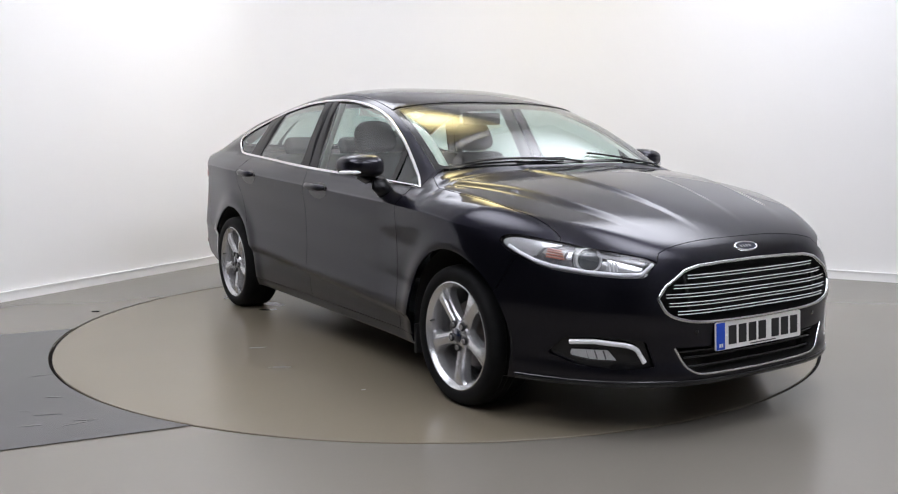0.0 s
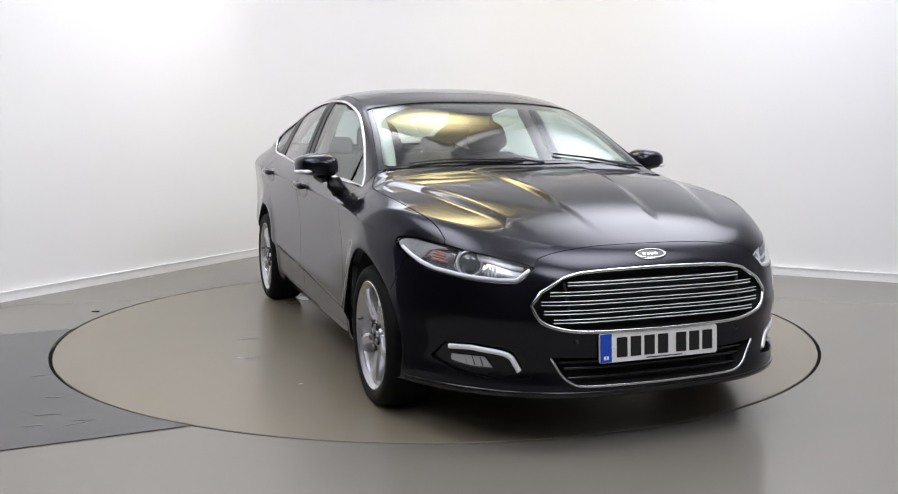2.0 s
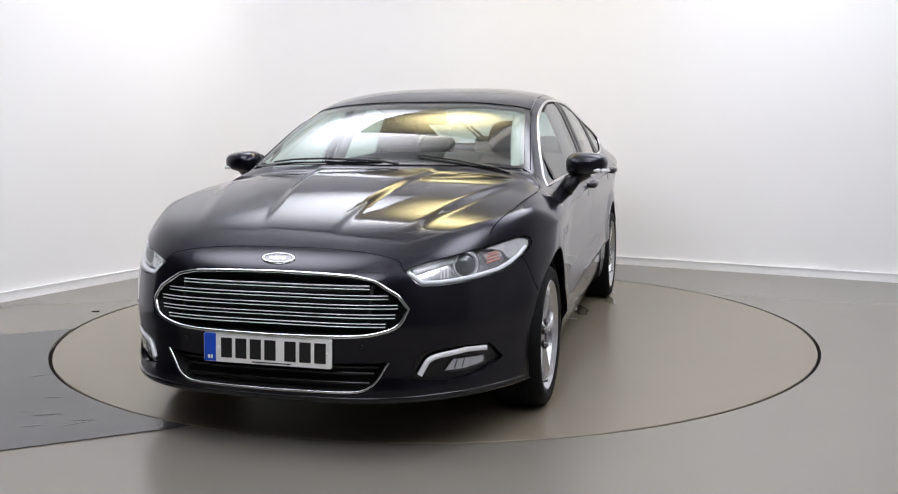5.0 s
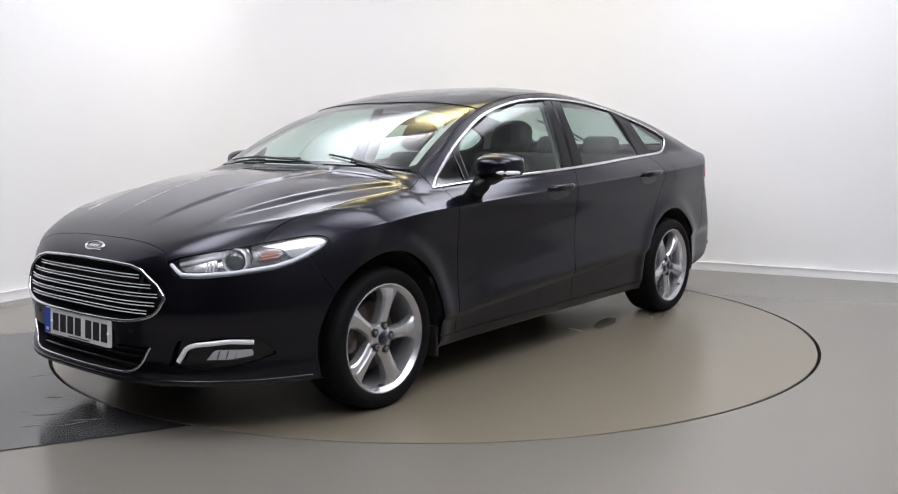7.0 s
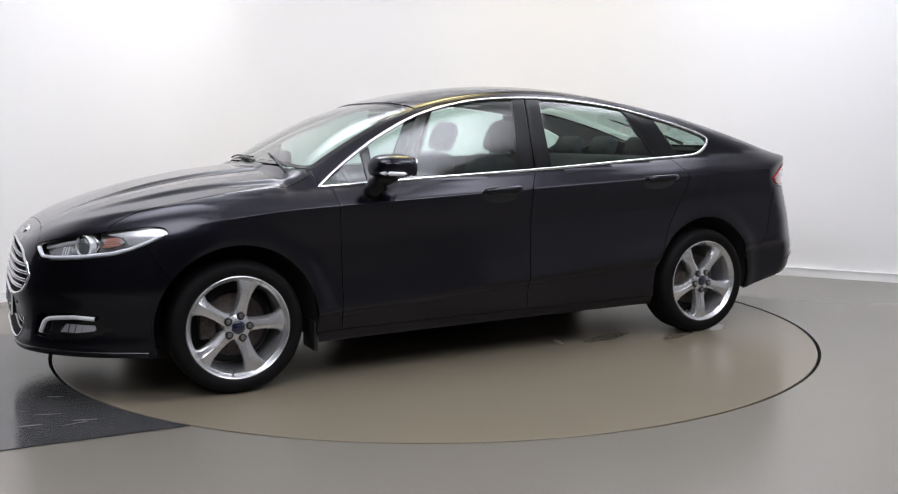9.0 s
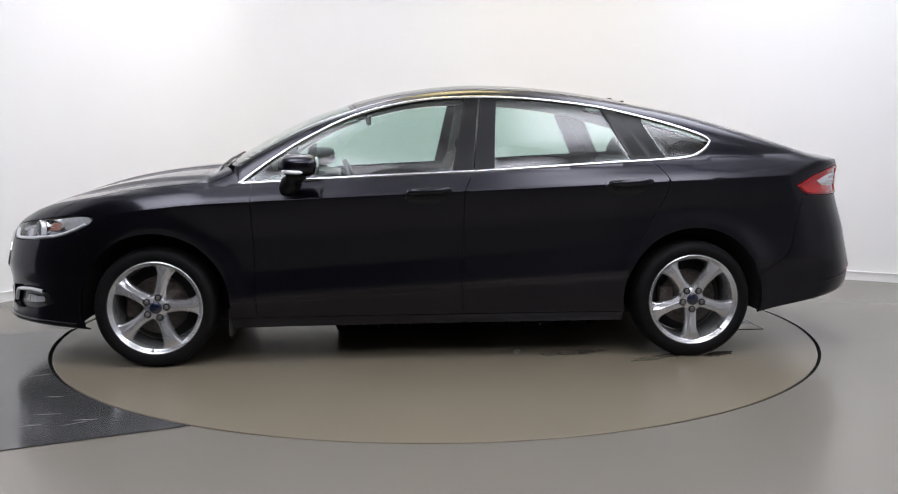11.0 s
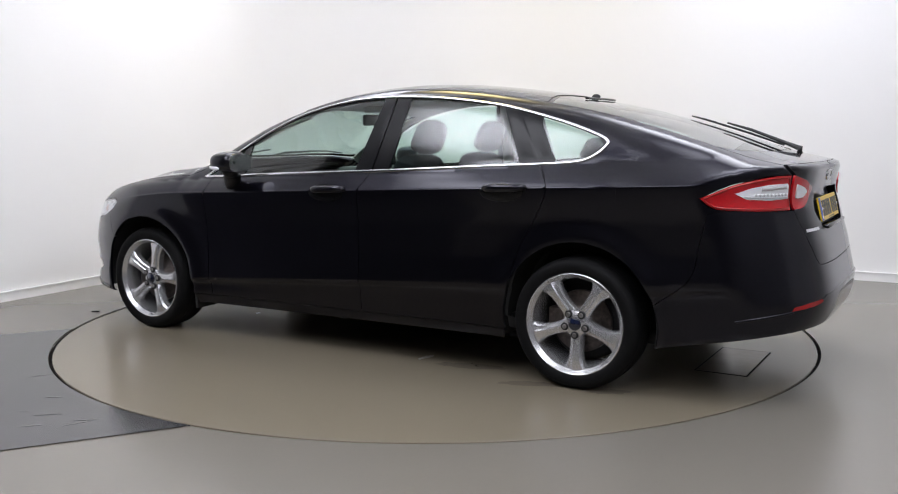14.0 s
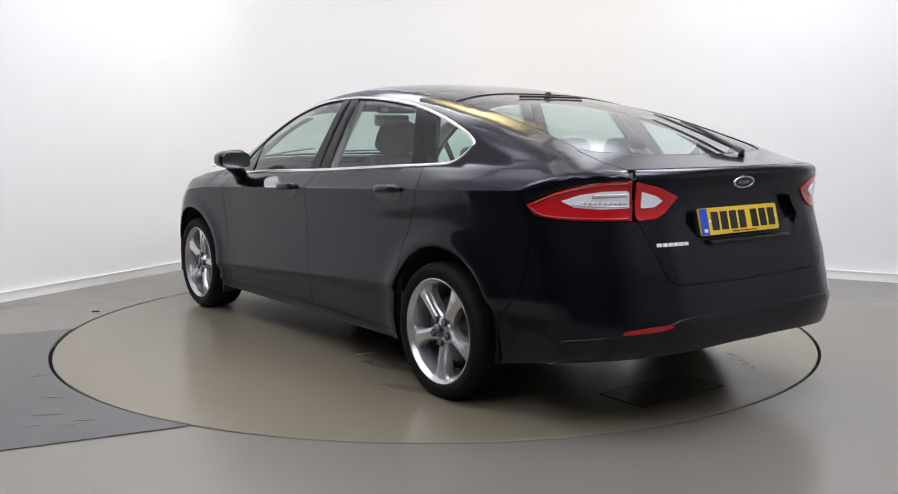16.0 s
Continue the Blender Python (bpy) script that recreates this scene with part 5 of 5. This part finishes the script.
# ---- underside, arch liners, engine bay ----
bm = bmesh.new()
box(bm, -1.72, 1.9, -0.62, 0.62, 0.19, 0.26, 0.02)
box(bm, -0.93, 1.12, -0.80, 0.80, 0.20, 0.30, 0.02)
part("underbody", bm, M_UNDER, car, "black underbody")
bm = bmesh.new()
box(bm, 1.10, 2.06, -0.58, 0.58, 0.26, 0.74, 0.03)
box(bm, 1.9, 2.22, -0.50, 0.50, 0.26, 0.66, 0.03)
box(bm, 2.1, 2.33, -0.44, 0.44, 0.22, 0.44, 0.02)
part("engine_bay", bm, M_UNDER, car)
bm = bmesh.new()
box(bm, -2.2, -1.0, -0.56, 0.56, 0.32, 0.62, 0.03)
box(bm, -2.12, -1.75, -0.60, 0.60, 0.32, 0.90, 0.05)
part("boot_floor", bm, M_UNDER, car)
for cx, cz in HUBS:
    for side in (1, -1):
        bm = bmesh.new()
        n = 26
        a0, a1 = -12, 192
        rows = []
        for y in (0.885, 0.60):
            rows.append([bm.verts.new((cx + 0.392 * math.cos(radians(a0 + (a1 - a0) * i / n)), side * y, 0.32 + 0.392 * math.sin(radians(a0 + (a1 - a0) * i / n)))) for i in range(n + 1)])
        for i in range(n):
            bm.faces.new((rows[0][i], rows[0][i + 1], rows[1][i + 1], rows[1][i]))
        bm.faces.new(rows[1])
        part("arch_liner", bm, M_UNDER, car)
        if cx > 0:
            bm = bmesh.new()
            box(bm, cx - 0.39, cx - 0.37, min(side * 0.72, side * 0.89), max(side * 0.72, side * 0.89), 0.155, 0.30, 0.005)
            part("mud_flap", bm, M_BLACK, car)

# ---- cabin ----
def pad(bm, x0, x1, y0, y1, z0, z1, r, m):
    box(bm, x0, x1, y0, y1, z0, z1, r, 4, m)


def seat(y, front=True):
    ob_m = pose(0.05, y, 0.0)
    bm = bmesh.new()
    pad(bm, -0.02, 0.48, -0.25, 0.25, 0.40, 0.54, 0.05, ob_m)
    s = part("front_seat", bm, M_SEAT, car, "charcoal cloth front seat")
    lean = ob_m @ pose(0.0, 0, 0.50, 0, -22, 0)
    bm = bmesh.new()
    pad(bm, -0.06, 0.08, -0.245, 0.245, 0.0, 0.62, 0.06, Matrix())
    bmesh.ops.subdivide_edges(bm, edges=[e for e in bm.edges if abs(e.verts[0].co.z - e.verts[1].co.z) > 0.3], cuts=5)
    for v in bm.verts:
        k = max(0.0, v.co.z - 0.25) / 0.37
        v.co.y *= 1 - 0.30 * k * k
        v.co = lean @ v.co
    part("backrest", bm, M_SEAT, s)
    bm = bmesh.new()
    bmesh.ops.create_uvsphere(bm, u_segments=24, v_segments=14, radius=1.0)
    for v in bm.verts:
        q = Vector([math.copysign(abs(c) ** 0.62, c) for c in v.co])
        v.co = lean @ Vector((0.012 + 0.052 * q.x, 0.135 * q.y * (1 - 0.10 * q.z), 0.735 + 0.098 * q.z))
    part("headrest", bm, M_SEAT, s)
    for dy in (-0.06, 0.06):
        bm = bmesh.new()
        rod(bm, [lean @ Vector((0.01, dy, 0.58)), lean @ Vector((0.01, dy, 0.68))], 0.007)
        part("headrest_post", bm, M_CHROME, s)


seat(-0.37)
seat(0.37)
bm = bmesh.new()
pad(bm, -0.98, -0.50, -0.66, 0.66, 0.42, 0.57, 0.06, Matrix())
bench = part("rear_seat", bm, M_SEAT, car, "charcoal cloth rear bench")
lean = pose(-0.93, 0, 0.50, 0, -27, 0)
bm = bmesh.new()
pad(bm, -0.08, 0.07, -0.64, 0.64, 0.0, 0.62, 0.06, lean)
part("backrest", bm, M_SEAT, bench)
for y, w in ((-0.40, 0.13), (0.0, 0.11), (0.40, 0.13)):
    bm = bmesh.new()
    pad(bm, -0.05, 0.05, y - w, y + w, 0.62, 0.755, 0.04, lean)
    part("headrest", bm, M_SEAT, bench)
bm = bmesh.new()
pad(bm, 0.62, 1.12, -0.74, 0.74, 0.62, 0.93, 0.08, Matrix())
pad(bm, 0.60, 0.85, -0.62, -0.12, 0.82, 0.985, 0.05, Matrix())
pad(bm, 0.45, 1.0, -0.12, 0.12, 0.40, 0.80, 0.05, Matrix())
part("dashboard", bm, M_DASH, car, "dark moulded dashboard")
bm = bmesh.new()
wheel_m = pose(0.50, -0.37, 0.86, 0, 0, 90) @ pose(0, 0, 0, 25, 0, 0)
sw = []
for i in range(40):
    a = 2 * math.pi * i / 40
    sw.append([bm.verts.new(wheel_m @ Vector(((0.185 + 0.016 * math.cos(b)) * math.cos(a), 0.016 * math.sin(b), (0.185 + 0.016 * math.cos(b)) * math.sin(a)))) for b in [2 * math.pi * j / 8 for j in range(8)]])
for i in range(40):
    for j in range(8):
        bm.faces.new((sw[i][j], sw[(i + 1) % 40][j], sw[(i + 1) % 40][(j + 1) % 8], sw[i][(j + 1) % 8]))
box(bm, -0.07, 0.07, -0.02, 0.03, -0.06, 0.05, 0.02, 2, wheel_m)
for a in (0, 180, 270):
    rod(bm, [wheel_m @ Vector((0.05 * math.cos(radians(a)), 0, 0.05 * math.sin(radians(a)))), wheel_m @ Vector((0.18 * math.cos(radians(a)), 0, 0.18 * math.sin(radians(a))))], 0.016, 8)
part("steering_wheel", bm, M_DASH, car, "black steering wheel")
bm = bmesh.new()
pad(bm, 0.40, 0.43, -0.13, 0.13, 1.255, 1.325, 0.014, Matrix())
part("inner_mirror", bm, M_BLACK, car, "black interior mirror")
bm = bmesh.new()
pad(bm, 0.30, 0.44, -0.10, 0.10, 1.335, 1.375, 0.014, Matrix())
part("camera_pod", bm, M_LINER, car)
half = loop(screen_head[::-1], roof_side, roof_rear)
skin_object("headlining", panel_data([loop(half, half[::-1] * (1, -1, 1))], (0, 0, 1), off=-0.035, gap=0, flange=0, grid=0.08), M_LINER, car, "pale grey headlining")
rail = loop(screen_side, roof_side, rear_side, from_top([(-1.90, 0.615), (-1.75, 0.70)]), from_side([(-1.6, 1.08), (-1.46, 1.09)]), dlo_tip[::-1][-2:], dlo_top[::-1])
both_skin("pillar_lining", panel_data([rail], SIDE, off=-0.03, gap=0, flange=0, grid=0.06), M_LINER, PAIR, "pale pillar lining")
post = from_top([(1.08, 0.690), (0.90, 0.655), (0.70, 0.617), (0.50, 0.580)])
both_skin("pillar_lining", ribbon_data(post, 0.075, 0.012, off=-0.055), M_LINER, PAIR, "pale windscreen pillar lining")
both_skin("door_lining", panel_data([door_f], SIDE, off=-0.05, gap=0.0, flange=0, grid=0.1), M_DASH, front_doors, "dark door lining")
both_skin("door_lining", panel_data([rear_door_loop], SIDE, off=-0.05, gap=0.0, flange=0, grid=0.1), M_DASH, rear_doors, "dark door lining")
for side in (1, -1):
    bm = bmesh.new()
    rod(bm, [(-0.20, side * 0.60, 1.40), (-0.17, side * 0.70, 1.2), (-0.14, side * 0.78, 1.0)], 0.035, 8)
    part("pillar_lining", bm, M_LINER, car, "pale centre pillar lining")
bm = bmesh.new()
pad(bm, -1.90, -1.22, -0.60, 0.60, 0.985, 1.01, 0.01, Matrix())
part("parcel_shelf", bm, M_SEAT, car, "dark parcel shelf")
bm = bmesh.new()
box(bm, -0.95, 1.1, -0.78, 0.78, 0.27, 0.31)
part("cabin_floor", bm, M_SEAT, car, smooth=False)
bm = bmesh.new()
box(bm, 1.02, 1.10, -0.74, 0.74, 0.3, 0.92, 0.02)
part("bulkhead", bm, M_UNDER, car)

# ---- small things on the turntable and floor ----
def outline_plate(x0, x1, y0, y1, w=0.008, z=0.003):
    bm = bmesh.new()
    for a, b, c, d in ((x0, x1, y0, y0 + w), (x0, x1, y1 - w, y1), (x0, x0 + w, y0 + w, y1 - w), (x1 - w, x1, y0 + w, y1 - w)):
        box(bm, a, b, c, d, -0.002, z)
    return bm


part("hatch_rim", outline_plate(-2.0, -1.735, -0.25, 0.33, 0.006, 0.0025), M_GAP, turntable, "dark hatch joint", smooth=False)
bm = bmesh.new()
box(bm, -1.992, -1.743, -0.242, 0.322, -0.004, 0.0035, 0.001, 1)
part("hatch", bm, M_HATCH, turntable, "flush grey service hatch", smooth=False)


def blot(x, y, rx, ry, turn, z, seed, n=22):
    """A thin uneven mark on a floor."""
    rnd = random.Random(seed)
    bm = bmesh.new()
    ring = []
    for i in range(n):
        a = 2 * math.pi * i / n
        k = 1 + rnd.uniform(-0.22, 0.22)
        ring.append(Vector((rx * k * math.cos(a), ry * k * math.sin(a), 0)))
    m = pose(x, y, z, 0, 0, turn)
    bm.faces.new([bm.verts.new(m @ p) for p in ring])
    return bm


TURN_0 = radians(58.03)


def on_disc(x, y):
    return x * math.cos(TURN_0) - y * math.sin(TURN_0), x * math.sin(TURN_0) + y * math.cos(TURN_0)


for i, (x, y, rx, ry) in enumerate(((-0.816, -1.063, 0.055, 0.018), (-1.02, -0.62, 0.05, 0.012), (0.45, 0.75, 0.06, 0.02), (-0.35, -1.5, 0.012, 0.008), (0.9, -0.9, 0.02, 0.012))):
    u, v = on_disc(x, y)
    part("oil_mark", blot(u, v, rx, ry, 58 + 10 * i, 0.0015, 10 + i), M_MARK, turntable, "faint dark oil mark", smooth=False)
for i in range(5):
    u, v = on_disc(-1.55 + 0.05 * math.sin(3.1 * i), 1.25 + 0.07 * i - 0.3)
    part("water_drip", blot(u, v, 0.035 - 0.002 * i, 0.012, 30 * i, 0.0015, 30 + i), M_WET, turntable, "small wet drip mark", smooth=False)
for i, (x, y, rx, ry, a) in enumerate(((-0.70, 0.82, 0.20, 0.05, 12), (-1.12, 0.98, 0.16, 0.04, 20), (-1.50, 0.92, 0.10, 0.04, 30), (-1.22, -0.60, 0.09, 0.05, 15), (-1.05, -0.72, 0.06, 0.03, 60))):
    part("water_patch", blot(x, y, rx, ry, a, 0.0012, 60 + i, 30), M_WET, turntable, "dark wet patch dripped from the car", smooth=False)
# floor anchor and scuffs on the drive-in strip
bm = bmesh.new()
box(bm, -2.362, -2.310, 0.466, 0.488, 0.0, 0.006, 0.002, 1)
tagged(link("floor_anchor", bm, M_GAP, smooth=False), "small dark metal anchor plate in the floor", "anchor")
bm = bmesh.new()
rnd = random.Random(5)
for i in range(26):
    w, k = rnd.uniform(-1.25, -0.15), rnd.uniform(2.0, 3.1)
    x, y = -0.9128 * k + 0.4083 * -w, -0.4083 * k + 0.9128 * w
    if math.hypot(x, y) < 2.32:
        continue
    ln, th, a = rnd.uniform(0.015, 0.075), rnd.uniform(0.002, 0.005), radians(24 + rnd.uniform(-22, 22))
    d, e = Vector((math.cos(a), math.sin(a), 0)) * ln, Vector((-math.sin(a), math.cos(a), 0)) * th
    c = Vector((x, y, 0.0055))
    bm.faces.new([bm.verts.new(c + p) for p in (-d, -d * 0.2 - e, d * 0.6 - e * 0.6, d, d * 0.3 + e, -d * 0.5 + e * 0.7)])
tagged(link("scuff_marks", bm, M_SCUFF, smooth=False), "pale scuffs on the dark drive-in strip", "scuff marks", kind="stuff")


# ---- what moves: the turntable with its car ----
TURN = [(0.0, -58.03), (0.5, -58.66), (1.0, -61.0), (1.5, -64.74), (2.0, -70.42), (2.5, -76.18), (3.0, -82.43), (3.5, -88.15), (4.0, -94.35), (4.5, -100.06), (5.0, -106.21), (5.5, -112.07), (6.0, -117.92), (6.5, -123.78), (7.0, -129.64), (7.5, -135.49), (8.0, -141.57), (8.5, -147.17), (9.0, -153.16), (9.5, -159.0), (10.0, -164.87), (10.5, -170.72), (11.0, -176.58), (11.5, -182.43), (12.0, -188.2), (12.5, -193.69), (13.0, -199.55), (13.5, -205.13), (14.0, -211.02), (14.5, -216.55), (15.0, -222.46), (15.5, -228.09), (16.0, -234.02)]


def motions():
    walk(turntable, [(t, pose(0, 0, 0, 0, 0, a)) for t, a in TURN])
    walk(car, [(t, pose(0, 0, 0, 0, 0, a) @ pose(0, CAR_SHIFT, 0.0)) for t, a in TURN])


motions()
